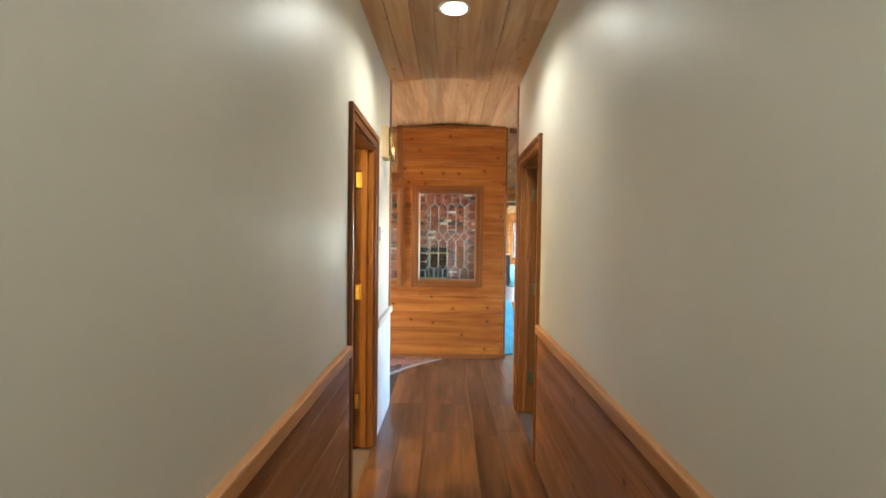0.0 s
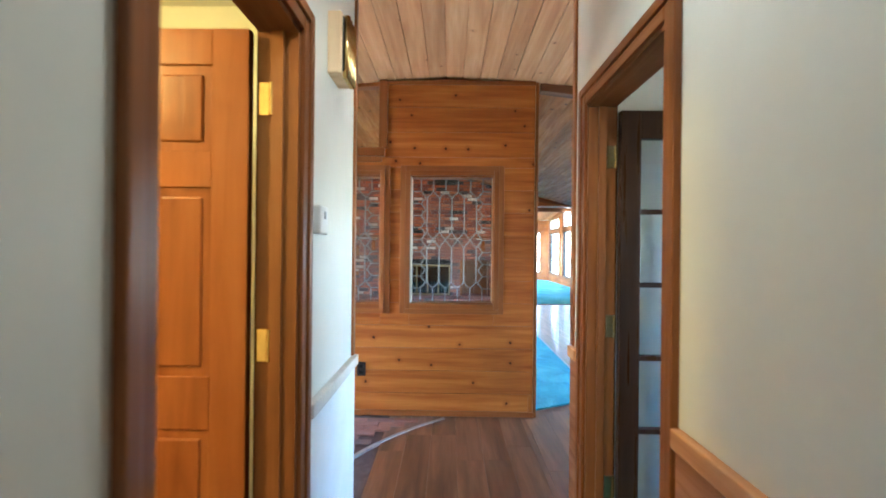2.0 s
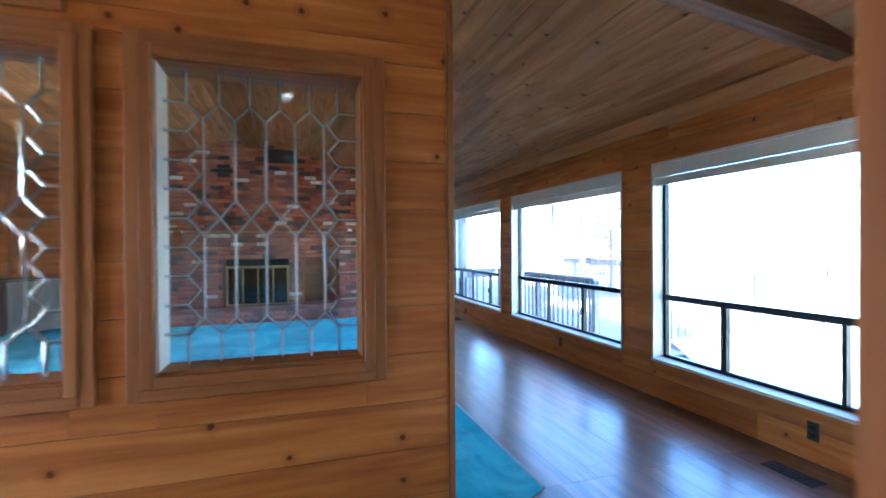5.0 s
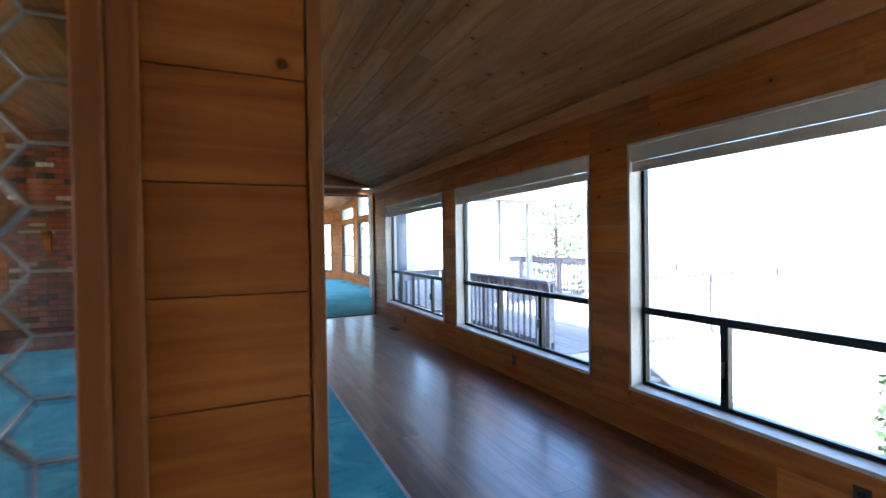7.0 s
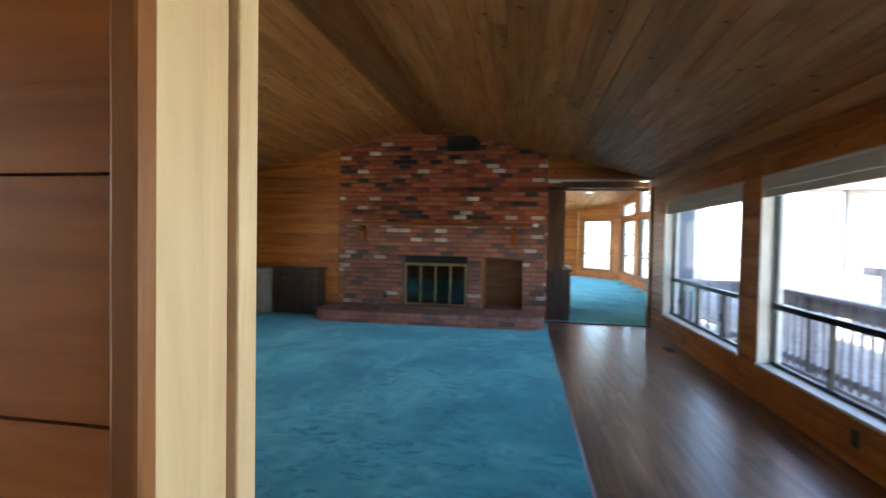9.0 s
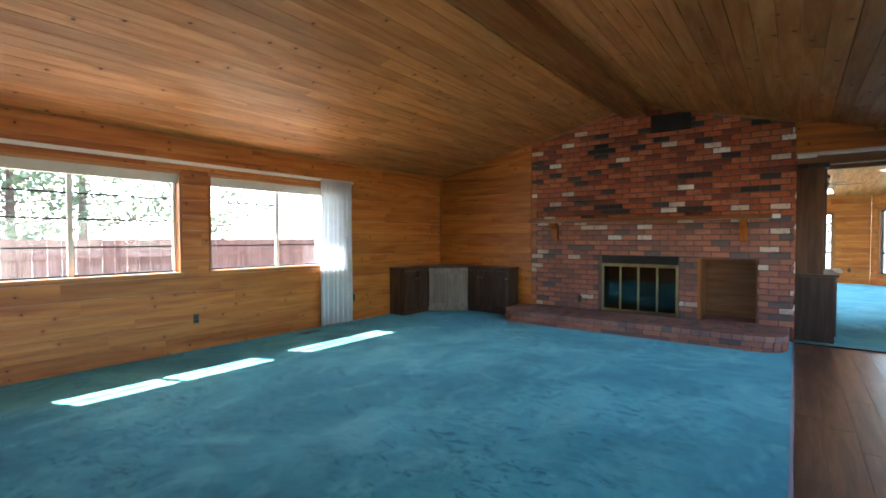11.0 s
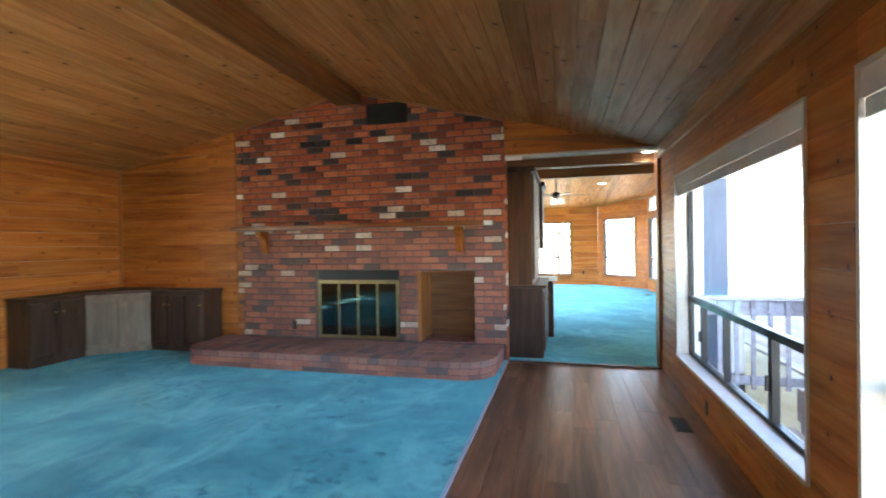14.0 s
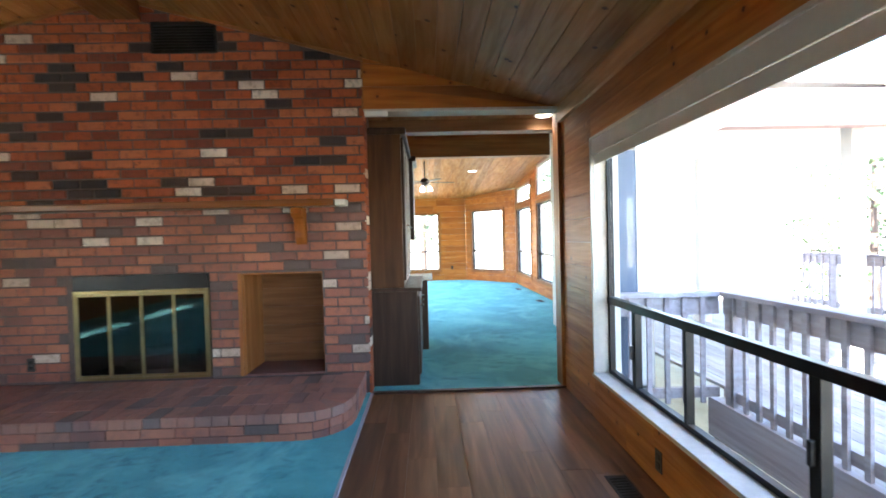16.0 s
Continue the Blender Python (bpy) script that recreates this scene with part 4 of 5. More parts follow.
for ext in ((ix0, ix1, 0.955, 0.984), (ix0, ix1, 0.206, 0.232), (ix0, ix0 + 0.022, 0.232, 0.955), (ix1 - 0.022, ix1, 0.232, 0.955)):
    block("frame", (ext[0], ext[1], BY - 0.022, BY + 0.012, ext[2], ext[3]), antique, insert, bevel=0.004)
fx0, fx1 = ix0 + 0.022, ix1 - 0.022
n = 4
for i in range(n):
    a, b = fx0 + (fx1 - fx0) * i / n, fx0 + (fx1 - fx0) * (i + 1) / n
    leaf = block("door_frame", (a + 0.002, a + 0.015, BY - 0.018, BY, 0.234, 0.953), antique, insert, bevel=0.003)
    block("stile", (b - 0.015, b - 0.002, BY - 0.018, BY, 0.234, 0.953), antique, leaf, bevel=0.003)
    block("top_bar", (a + 0.015, b - 0.015, BY - 0.017, BY - 0.001, 0.935, 0.953), antique, leaf)
    block("bottom_bar", (a + 0.015, b - 0.015, BY - 0.017, BY - 0.001, 0.234, 0.25), antique, leaf)
    block("pane", (a + 0.015, b - 0.015, BY - 0.011, BY - 0.007, 0.25, 0.935), fire_glass, leaf)
for i in (1, 3):
    x = fx0 + (fx1 - fx0) * i / n
    bm = bmesh.new()
    turned(bm, [(0.004, -0.045), (0.011, -0.04), (0.011, -0.03), (0.004, -0.018)], (x, BY, 0.62), "y", 12)
    part("knob", bm, brass, insert)
logs = thing("firewood", "charred split logs in the dark firebox", "firewood", place=(-0.1, BY + 0.3, 0.21))
for k, (p, q) in enumerate((((-0.4, BY + 0.22, 0.27), (0.2, BY + 0.3, 0.27)), ((-0.35, BY + 0.34, 0.27), (0.25, BY + 0.22, 0.36)), ((-0.3, BY + 0.3, 0.37), (0.12, BY + 0.28, 0.42)))):
    bm = bmesh.new()
    rod(bm, p, q, 0.05, 9)
    part("log", bm, bark, logs)

# wood-lined niche
bm = bmesh.new()
for ext in ((NI[0], NI[0] + 0.015, BY + 0.02, BY + 0.48, NI[2], NI[3]), (NI[1] - 0.015, NI[1], BY + 0.06, BY + 0.48, NI[2], NI[3]), (NI[0], NI[1], BY + 0.02, BY + 0.48, NI[3] - 0.015, NI[3])):
    box(bm, *ext)
part("niche_lining", bm, pine_z, chimney, "pine-lined log niche")
for k in range(5):
    block("board", (NI[0] + 0.015, NI[1] - 0.015, BY + 0.46, BY + 0.478, NI[2] + 0.18 * k + 0.001, min(NI[2] + 0.18 * (k + 1) - 0.002, NI[3] - 0.015)), beam_wood_x, chimney)
block("niche_floor", (NI[0], NI[1], BY + 0.02, BY + 0.48, NI[2] - 0.008, NI[2] + 0.006), brick_dusty, chimney)
block("niche_edge", (NI[0] - 0.03, NI[0] + 0.004, BY - 0.006, BY + 0.03, NI[2], NI[3]), pine_z, chimney, "pine edge strip")

# raised hearth with rounded front corners
HY, HZ, HX0, HX1, HR_ = 12.46, 0.2, -2.12, 1.80, 0.34
outline = [(HX0, BY - 0.017)] + [(HX0 + HR_ - HR_ * math.cos(a), HY + HR_ - HR_ * math.sin(a)) for a in np.linspace(0, math.pi / 2, 7)] + [(HX1 - HR_ + HR_ * math.sin(a), HY + HR_ - HR_ * math.cos(a)) for a in np.linspace(0, math.pi / 2, 7)] + [(HX1, BY - 0.004)]
bm = bmesh.new()
prism(bm, [(p[0] * 0.994, p[1] + 0.012 if p[1] < BY - 0.1 else p[1]) for p in outline], "z", 0.0, HZ - 0.008)
hearth = structure(link("hearth", bm, plain("sooty_mortar", (0.075, 0.06, 0.055), 0.95, vary=0.3, scale=25, bump=0.4)), "raised greyish brick hearth with rounded corners", "hearth")


edge = [Vector(p) for p in outline]
lens = [0.0]
for p, q in zip(edge, edge[1:]):
    lens.append(lens[-1] + (q - p).length)


def along(s):
    for i in range(len(edge) - 1):
        if s <= lens[i + 1] + 1e-6:
            return edge[i].lerp(edge[i + 1], (s - lens[i]) / (lens[i + 1] - lens[i])), (edge[i + 1] - edge[i]).normalized()
    return edge[-1], (edge[-1] - edge[-2]).normalized()


rnd = random.Random(5)
for r, (z0, z1, pitch, off) in enumerate(((0.0, 0.062, 0.229, 0.0), (0.062, 0.13, 0.229, 0.115), (0.13, HZ, 0.115, 0.0))):
    s = -off
    while s < lens[-1]:
        step = pitch
        a, b = max(s, 0.0), min(s + step, lens[-1])
        corner = abs(along((a + b) / 2)[1].x) < 0.98
        subs = [(a, (a + b) / 2), ((a + b) / 2, b)] if corner and step > 0.2 else [(a, b)]
        for c, d in subs:
            if d - c > 0.02:
                p, q = along(c + 0.005)[0], along(d - 0.005)[0]
                t = (q - p).normalized()
                nrm = Vector((t.y, -t.x))
                o = rnd.uniform(0.0, 0.004)
                deep = 0.05 if r < 2 else 0.2
                quad = [p + nrm * o, q + nrm * o, q - nrm * deep, p - nrm * deep]
                if r == 2 and corner:
                    quad = [p + nrm * o, q + nrm * o, q - nrm * deep + t * -0.02, p - nrm * deep + t * 0.02]
                bm = bmesh.new()
                prism(bm, [(v.x, v.y) for v in quad], "z", z0 + 0.004, z1 - (0.004 if r < 2 else 0.0))
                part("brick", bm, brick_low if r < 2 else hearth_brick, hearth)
        s += step
# top paving in rows
y = HY + 0.21
k = 0
while y < BY - 0.06:
    x = HX0 + 0.22 - (0.06 if k % 2 else 0)
    while x < HX1 - 0.22:
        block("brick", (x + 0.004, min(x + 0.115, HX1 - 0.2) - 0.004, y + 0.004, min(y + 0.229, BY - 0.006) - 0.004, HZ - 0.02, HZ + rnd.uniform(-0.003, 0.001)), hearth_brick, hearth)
        x += 0.115
    y += 0.229
    k += 1
for sx in (1, -1):
    xx = HX1 - 0.2 if sx > 0 else HX0 + 0.2
    y = HY + 0.34
    while y < BY - 0.05:
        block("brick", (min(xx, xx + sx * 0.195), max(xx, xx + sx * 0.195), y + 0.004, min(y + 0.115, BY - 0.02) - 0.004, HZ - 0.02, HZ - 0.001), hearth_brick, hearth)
        y += 0.115

# mantel shelf on two carved brackets
mantel = thing("mantel_shelf", "long varnished wooden mantel shelf on carved brackets", "mantel", place=(-0.17, BY, 1.66))
block("shelf", (-1.94, 1.60, BY - 0.2, BY - 0.005, 1.66, 1.72), mantel_wood, mantel, bevel=0.008)
for x in (-1.50, 1.28):
    bm = bmesh.new()
    prof = [(0, 1.654), (-0.17, 1.654), (-0.175, 1.60), (-0.14, 1.575), (-0.095, 1.56), (-0.075, 1.52), (-0.07, 1.46), (-0.055, 1.40), (-0.03, 1.36), (-0.03, 1.34), (0, 1.34)]
    prism(bm, [(BY - 0.005 + p, q) for p, q in prof], "x", x - 0.045, x + 0.045)
    part("bracket", bm, door_wood, mantel, "carved wooden bracket")

block("end_block", (1.602, 1.69, BY - 0.16, BY - 0.01, 1.662, 1.715), white_paint, mantel, "white block at the shelf's end", bevel=0.006)

# ---- corner cabinets ----
CHT = 0.86


def cabinet(label, p, q, back, material, doors, group):
    """A base cabinet whose front runs on the floor from p to q; back: its other floor corners."""
    p, q = Vector(p), Vector(q)
    t = (q - p).normalized()
    nrm = Vector((t.y, -t.x))
    ob = thing("base_cabinet", label, "cabinet", group, (p.x, p.y, 0))
    bm = bmesh.new()
    prism(bm, [tuple(p), tuple(q), *back], "z", 0.012, CHT - 0.035)
    part("body", bm, material, ob)
    n = doors
    w = (q - p).length / n
    for i in range(n):
        a, b = p + t * (w * i + 0.012), p + t * (w * (i + 1) - 0.012)
        bm = bmesh.new()
        prism(bm, [tuple(a), tuple(b), tuple(b + nrm * 0.018), tuple(a + nrm * 0.018)], "z", 0.09, CHT - 0.07)
        d = part("door", bm, material, ob)
        for u0, u1, z0, z1 in ((0.0, 0.05, 0.09, CHT - 0.07), (-0.05, 0.0, 0.09, CHT - 0.07), (0.05, -0.05, 0.09, 0.15), (0.05, -0.05, CHT - 0.14, CHT - 0.07)):
            c0 = a + t * u0 if u0 >= 0 else b + t * u0
            c1 = a + t * u1 if u1 > 0 else b + t * u1
            bm = bmesh.new()
            prism(bm, [tuple(c0 + nrm * 0.018), tuple(c1 + nrm * 0.018), tuple(c1 + nrm * 0.027), tuple(c0 + nrm * 0.027)], "z", z0, z1)
            part("panel_frame", bm, material, d)
        c = a + t * (0.03 if i % 2 else (b - a).length - 0.03) + nrm * 0.027
        bm = bmesh.new()
        rod(bm, (c.x, c.y, CHT - 0.2), (c.x + nrm.x * 0.02, c.y + nrm.y * 0.02, CHT - 0.2), 0.011, 10)
        part("knob", bm, antique, d)
    return ob


cabinet("dark oak base cabinet against the pine wall", (-3.70, 11.86), (-3.70, 12.55), [(LX, 12.55), (LX, 11.86)], oak_dark, 2, "corner cabinets")
cabinet("weathered grey-brown corner cabinet with two panelled doors", (-3.70, 12.56), (-3.14, 13.05), [(-3.14, BY - 0.018), (LX, BY - 0.018), (LX, 12.56)], oak_grey, 2, "corner cabinets")
cabinet("dark oak base cabinet beside the chimney", (-3.13, 13.05), (-2.24, 13.05), [(-2.24, BY - 0.018), (-3.13, BY - 0.018)], oak_dark, 3, "corner cabinets")
bm = bmesh.new()
prism(bm, [(LX + 0.001, 11.84), (-3.67, 11.84), (-3.67, 12.54), (-3.12, 13.02), (-2.22, 13.02), (-2.22, BY - 0.017), (LX + 0.001, BY - 0.017)], "z", CHT - 0.034, CHT)
tagged(link("cabinet_top", bm, oak_dark), "dark wooden top over the corner cabinets", "countertop")

# white curtain drawn aside
bm = bmesh.new()
n = 56
cols = []
for i in range(n + 1):
    u = i / n
    y = 10.24 + 0.62 * u
    x = LX + 0.10 + 0.035 * math.sin(u * 2 * math.pi * 6.5) + 0.012 * math.sin(u * 23)
    cols.append([bm.verts.new((x + 0.01 * math.sin(k * 0.9 + u * 9) * k / 8, y + 0.025 * (k / 8 - 0.5) * (u - 0.5), 2.30 - (2.26) * k / 8)) for k in range(9)])
for a, b in zip(cols, cols[1:]):
    for k in range(8):
        bm.faces.new((a[k], b[k], b[k + 1], a[k + 1]))
cur = tagged(link("curtain", bm, curtain_cloth, smooth=True), "white sheer curtain gathered beside the window", "curtain")
cur.modifiers.new("thickness", "SOLIDIFY").thickness = 0.003

# ---- doors off the hall ----
def hinge(parent, x, y, z, metal=brass, label="brass hinge"):
    h = block("hinge", (x - 0.018, x + 0.018, y - 0.004, y + 0.004, z - 0.05, z + 0.05), metal, parent, label)
    bm = bmesh.new()
    rod(bm, (x + 0.02, y - 0.006, z - 0.05), (x + 0.02, y - 0.006, z + 0.05), 0.007, 10)
    part("pin", bm, metal, h)


door1 = thing("panel_door", "varnished six-panel wooden door standing open into a room", "door", place=(HL - 0.09, LD[1] - 0.045, 0))
dx1 = HL - 0.135
dx0 = dx1 - 0.70
dy0, dy1 = LD[1] - 0.065, LD[1] - 0.027
block("leaf", (dx0, dx1, dy0 + 0.008, dy1 - 0.008, 0.012, 2.03), door_wood, door1)
for a, b in ((dx0, dx0 + 0.11), (dx1 - 0.11, dx1), (dx0 + 0.295, dx0 + 0.405)):
    block("stile", (a, b, dy0, dy1, 0.012, 2.03), door_wood, door1, bevel=0.003)
for a, b in ((0.012, 0.23), (0.82, 0.98), (1.55, 1.66), (1.92, 2.03)):
    for p, q in ((dx0 + 0.11, dx0 + 0.295), (dx0 + 0.405, dx1 - 0.11)):
        block("rail", (p, q, dy0 + 0.001, dy1 - 0.001, a, b), door_wood, door1, bevel=0.003)
for a, b in ((0.23, 0.82), (0.98, 1.55), (1.66, 1.92)):
    for p, q in ((dx0 + 0.11, dx0 + 0.295), (dx0 + 0.405, dx1 - 0.11)):
        bm = bmesh.new()
        box(bm, p + 0.028, q - 0.028, dy0 + 0.001, dy1 - 0.001, a + 0.028, b - 0.028, bevel=0.007)
        part("panel", bm, door_wood, door1)
for zz in (0.32, 1.07, 1.83):
    hinge(door1, HL - 0.10, LD[1] - 0.024, zz)
bm = bmesh.new()
turned(bm, [(0.026, 0.0), (0.026, 0.006), (0.01, 0.01), (0.01, 0.035), (0.024, 0.045), (0.028, 0.058), (0.02, 0.07)], (dx0 + 0.06, dy0 - 0.07, 0.96), "y", 16)
part("door_knob", bm, brass, door1)

door2 = thing("french_door", "dark wooden glazed door standing open into a side room", "door", place=(HR + 0.13, RD[1] - 0.05, 0))
ex0 = HR + 0.13
ex1 = ex0 + 0.76
ey0, ey1 = RD[1] - 0.068, RD[1] - 0.028
for a, b in ((ex0, ex0 + 0.09), (ex1 - 0.09, ex1)):
    block("stile", (a, b, ey0, ey1, 0.012, 2.0), door_dark, door2, bevel=0.003)
block("rail", (ex0 + 0.09, ex1 - 0.09, ey0, ey1, 1.875, 2.0), door_dark, door2, bevel=0.003)
block("rail", (ex0 + 0.09, ex1 - 0.09, ey0, ey1, 0.012, 0.24), door_dark, door2, bevel=0.003)
gw = (ex1 - ex0 - 0.18) / 2
for i in (1,):
    block("glazing_bar", (ex0 + 0.09 + gw * i - 0.011, ex0 + 0.09 + gw * i + 0.011, ey0 + 0.004, ey1 - 0.004, 0.24, 1.875), door_dark, door2)
for i in range(1, 5):
    block("glazing_bar", (ex0 + 0.09, ex1 - 0.09, ey0 + 0.003, ey1 - 0.003, 0.24 + 0.327 * i - 0.011, 0.24 + 0.327 * i + 0.011), door_dark, door2)
for i in range(2):
    for j in range(5):
        g = block("pane", (ex0 + 0.09 + gw * i, ex0 + 0.09 + gw * (i + 1), (ey0 + ey1) / 2 - 0.002, (ey0 + ey1) / 2 + 0.002, 0.24 + 0.327 * j, 0.24 + 0.327 * (j + 1)), room_glass, door2)
for zz in (0.3, 1.03, 1.80):
    hinge(door2, HR + 0.10, RD[1] - 0.024, zz, antique, "tarnished brass hinge")
bm = bmesh.new()
turned(bm, [(0.026, 0.0), (0.01, 0.012), (0.01, 0.035), (0.027, 0.05), (0.02, 0.068)], (ex1 - 0.06, ey0 - 0.068, 0.96), "y", 16)
part("door_knob", bm, brass, door2)

# ---- small fixtures ----
chime = thing("door_chime", "door chime with brass tubes in a wooden case", "door chime", place=(HL, 3.53, 2.17))
block("case", (HL, HL + 0.055, 3.34, 3.52, 2.04, 2.28), pine_pale, chime, bevel=0.006)
block("grille", (HL + 0.055, HL + 0.058, 3.355, 3.505, 2.055, 2.265), plastic_brown, chime)
for k in range(4):
    bm = bmesh.new()
    rod(bm, (HL + 0.068, 3.375 + 0.036 * k, 2.03), (HL + 0.068, 3.375 + 0.036 * k, 2.27), 0.014, 14)
    part("tube", bm, brass, chime, smooth=True)

thermo = thing("thermostat", "white thermostat on the painted wall", "thermostat", place=(HL, 3.28, 1.5))
block("body", (HL, HL + 0.03, 3.17, 3.27, 1.42, 1.52), plastic_white, thermo, bevel=0.006)
block("display", (HL + 0.03, HL + 0.034, 3.215, 3.235, 1.475, 1.5), lead, thermo)


def outlet(axis, face, u, z, toward, label="dark brown wall outlet"):
    c = (face, u, z) if axis == "x" else (u, face, z)
    o = thing("wall_outlet", label, "outlet", "wall outlets", c)
    def ext(u0, u1, d0, d1, z0, z1):
        a, b = sorted((face + toward * d0, face + toward * d1))
        return (a, b, u + u0, u + u1, z + z0, z + z1) if axis == "x" else (u + u0, u + u1, a, b, z + z0, z + z1)
    block("plate", ext(-0.035, 0.035, 0, 0.006, -0.058, 0.058), plastic_brown, o, bevel=0.002)
    for dz in (0.024, -0.024):
        block("socket", ext(-0.017, 0.017, 0.006, 0.009, dz - 0.014, dz + 0.014), black_metal, o)
    return o


outlet("y", PY, -0.283, 0.38, -1)
outlet("x", WX, 11.72, 0.14, -1)
outlet("x", WX, 5.66, 0.19, -1)
outlet("x", WX, 8.5, 0.19, -1)
outlet("x", LX, 8.41, 0.40, 1)
outlet("x", LX, 10.98, 0.40, 1)
outlet("y", BY - 0.004, -1.07, 0.36, -1, "dark outlet set in the brickwork")


def register(x0, x1, y0, y1, z):
    o = thing("floor_register", "dark metal floor register", "floor vent", "floor registers", ((x0 + x1) / 2, (y0 + y1) / 2, z))
    block("frame", (x0, x1, y0, y1, z, z + 0.004), vent_metal, o)
    n = 10
    for k in range(n):
        a = y0 + 0.015 + (y1 - y0 - 0.03) * k / n
        block("slat", (x0 + 0.015, x1 - 0.015, a, a + (y1 - y0) / n * 0.5, z + 0.004, z + 0.008), black_metal, o)


register(3.33, 3.45, 11.55, 11.85, 0.0)
register(LX + 0.18, LX + 0.28, 9.75, 10.1, 0.012)
register(3.25, 3.37, 5.45, 5.75, 0.0)


def downlight(x, y, z, energy, color=WARM, size=0.075, lit=True):
    o = thing("recessed_light", "round recessed ceiling light, switched on", "ceiling light", "recessed lights", (x, y, z))
    bm = bmesh.new()
    turned(bm, [(size + 0.022, 0.0), (size + 0.02, -0.007), (size, -0.009), (size, -0.004)], (x, y, z), "z", 28)
    part("trim_ring", bm, plastic_white, o)
    bm = bmesh.new()
    turned(bm, [(size - 0.002, -0.006), (size * 0.8, -0.014), (size * 0.3, -0.018)], (x, y, z), "z", 24)
    part("lens", bm, bulb, o, "glowing lens")
    if lit:
        lamp("recessed_lamp", (x, y, z - 0.03), (x, y, 0), energy, color, 0.05, "SPOT", 150)


register(4.62, 4.74, 18.7, 19.0, 0.012)
register(4.62, 4.74, 21.0, 21.3, 0.012)
outlet("y", FAR_Y, 3.15, 0.42, -1)
downlight(0.49, 2.63, hall_top(0.49) - 0.001, 2.0)
# added out of view behind the walk's start, to fill the hall with light
downlight(0.49, -0.6, hall_top(0.49) - 0.001, 2.6)
lamp("bedroom_lamp", (-1.4, 1.9, 2.3), (-1.4, 1.9, 0), 4.6, (1, 0.66, 0.17), 0.12, "POINT")

# ---- entry paving: bricks outside the round edge of the planks ----
paving = structure(new("entry_paving"), "curved brick paving by the front entry", "paving")
for i in range(-10, 6):
    for j in range(18):
        x, y = i * 0.205 + (0.1 if j % 2 else 0), 3.88 + j * 0.085
        c = [(x + 0.004, y + 0.004), (x + 0.2, y + 0.004), (x + 0.2, y + 0.08), (x + 0.004, y + 0.08)]
        if y + 0.08 < PY - 0.014 and x > -2.1 and all(curve_side(*p) for p in c):
            block("brick", (x + 0.004, x + 0.2, y + 0.004, y + 0.08, -0.01, 0.004), paver, paving)
bm = bmesh.new()
arc = [a for a in np.linspace(radians(100), radians(190), 60)]
for a, b in zip(arc, arc[1:]):
    q = [(1.87 + r * math.cos(t), 3.53 + r * math.sin(t)) for r, t in ((2.315, a), (2.345, a), (2.345, b), (2.315, b))]
    if all(p[1] < PY - 0.014 and p[0] > -2.1 and (p[1] > 3.86 or p[0] > HL) for p in q):
        prism(bm, q, "z", -0.01, 0.005)
part("edge_strip", bm, lead, paving, "pale metal edge strip")

# ---- far sitting room ----
FW = [(18.2, 20.1, 0.35, 2.12), (20.75, 22.55, 0.35, 2.12), (18.2, 20.1, 2.3, 3.0), (20.75, 22.55, 2.3, 2.72)]
wall_fe = holed("wall_far_east", "x", FAR_X + 0.016, FAR_X + 0.15, 16.2, 22.8, -0.3, 3.7, FW, stucco, "pine wall with tall windows and clerestory lights")
board_run(wall_fe, "x", FAR_X, 16.2, 22.8, 0.0, 3.6, 0.186, FW, pine_y, top=far_top, thick=-0.016, seed=41)


def black_window(name, axis, face, u0, u1, z0, z1, rail, label="window with a black frame", turn=None, parent=None):
    w = parent or structure(new(name), label, "window")
    def put(nm, a, b, lo, hi, mat, d0=0.03, d1=0.075):
        ext = (face + d0, face + d1, a, b, lo, hi) if axis == "x" else (a, b, face + d0, face + d1, lo, hi)
        ob = block(nm, ext, mat, w)
        if turn is not None:
            ob.matrix_basis = turn @ ob.matrix_basis
        return ob
    c = 0.07
    for a, b, lo, hi in ((u0 - c, u0, z0 - c, z1 + c), (u1, u1 + c, z0 - c, z1 + c), (u0, u1, z1, z1 + c), (u0, u1, z0 - c, z0)):
        put("casing", a, b, lo, hi, pine_z, -0.02, 0.02)
    f = 0.035
    for a, b, lo, hi in ((u0, u0 + f, z0, z1), (u1 - f, u1, z0, z1), (u0 + f, u1 - f, z1 - f, z1), (u0 + f, u1 - f, z0, z0 + f)):
        put("frame", a, b, lo, hi, black_metal if rail else sill_paint)
    if rail:
        put("rail", u0 + f, u1 - f, rail - 0.025, rail + 0.025, black_metal)
    g = put("pane", u0 + f, u1 - f, z0 + f, z1 - f, clear, 0.05, 0.054)
    g.visible_shadow = False
    return w


for k, h in enumerate(FW):
    black_window("window_far_%d" % (k + 1), "x", FAR_X, h[0], h[1], h[2], h[3], 0.95 if h[2] < 1 else None)
EW = [(1.5, 2.75, 0.35, 2.15)]
wall_fn = holed("wall_far_north", "y", FAR_Y + 0.016, FAR_Y + 0.15, 0.2, 3.62, -0.3, 3.0, EW, stucco, "pine end wall with a window")
board_run(wall_fn, "y", FAR_Y + 0.016, 0.2, 3.62, 0.0, 2.7, 0.186, EW, pine_x, thick=0.016, seed=43)
black_window("window_far_5", "y", FAR_Y, 1.5, 2.75, 0.35, 2.15, 0.95)
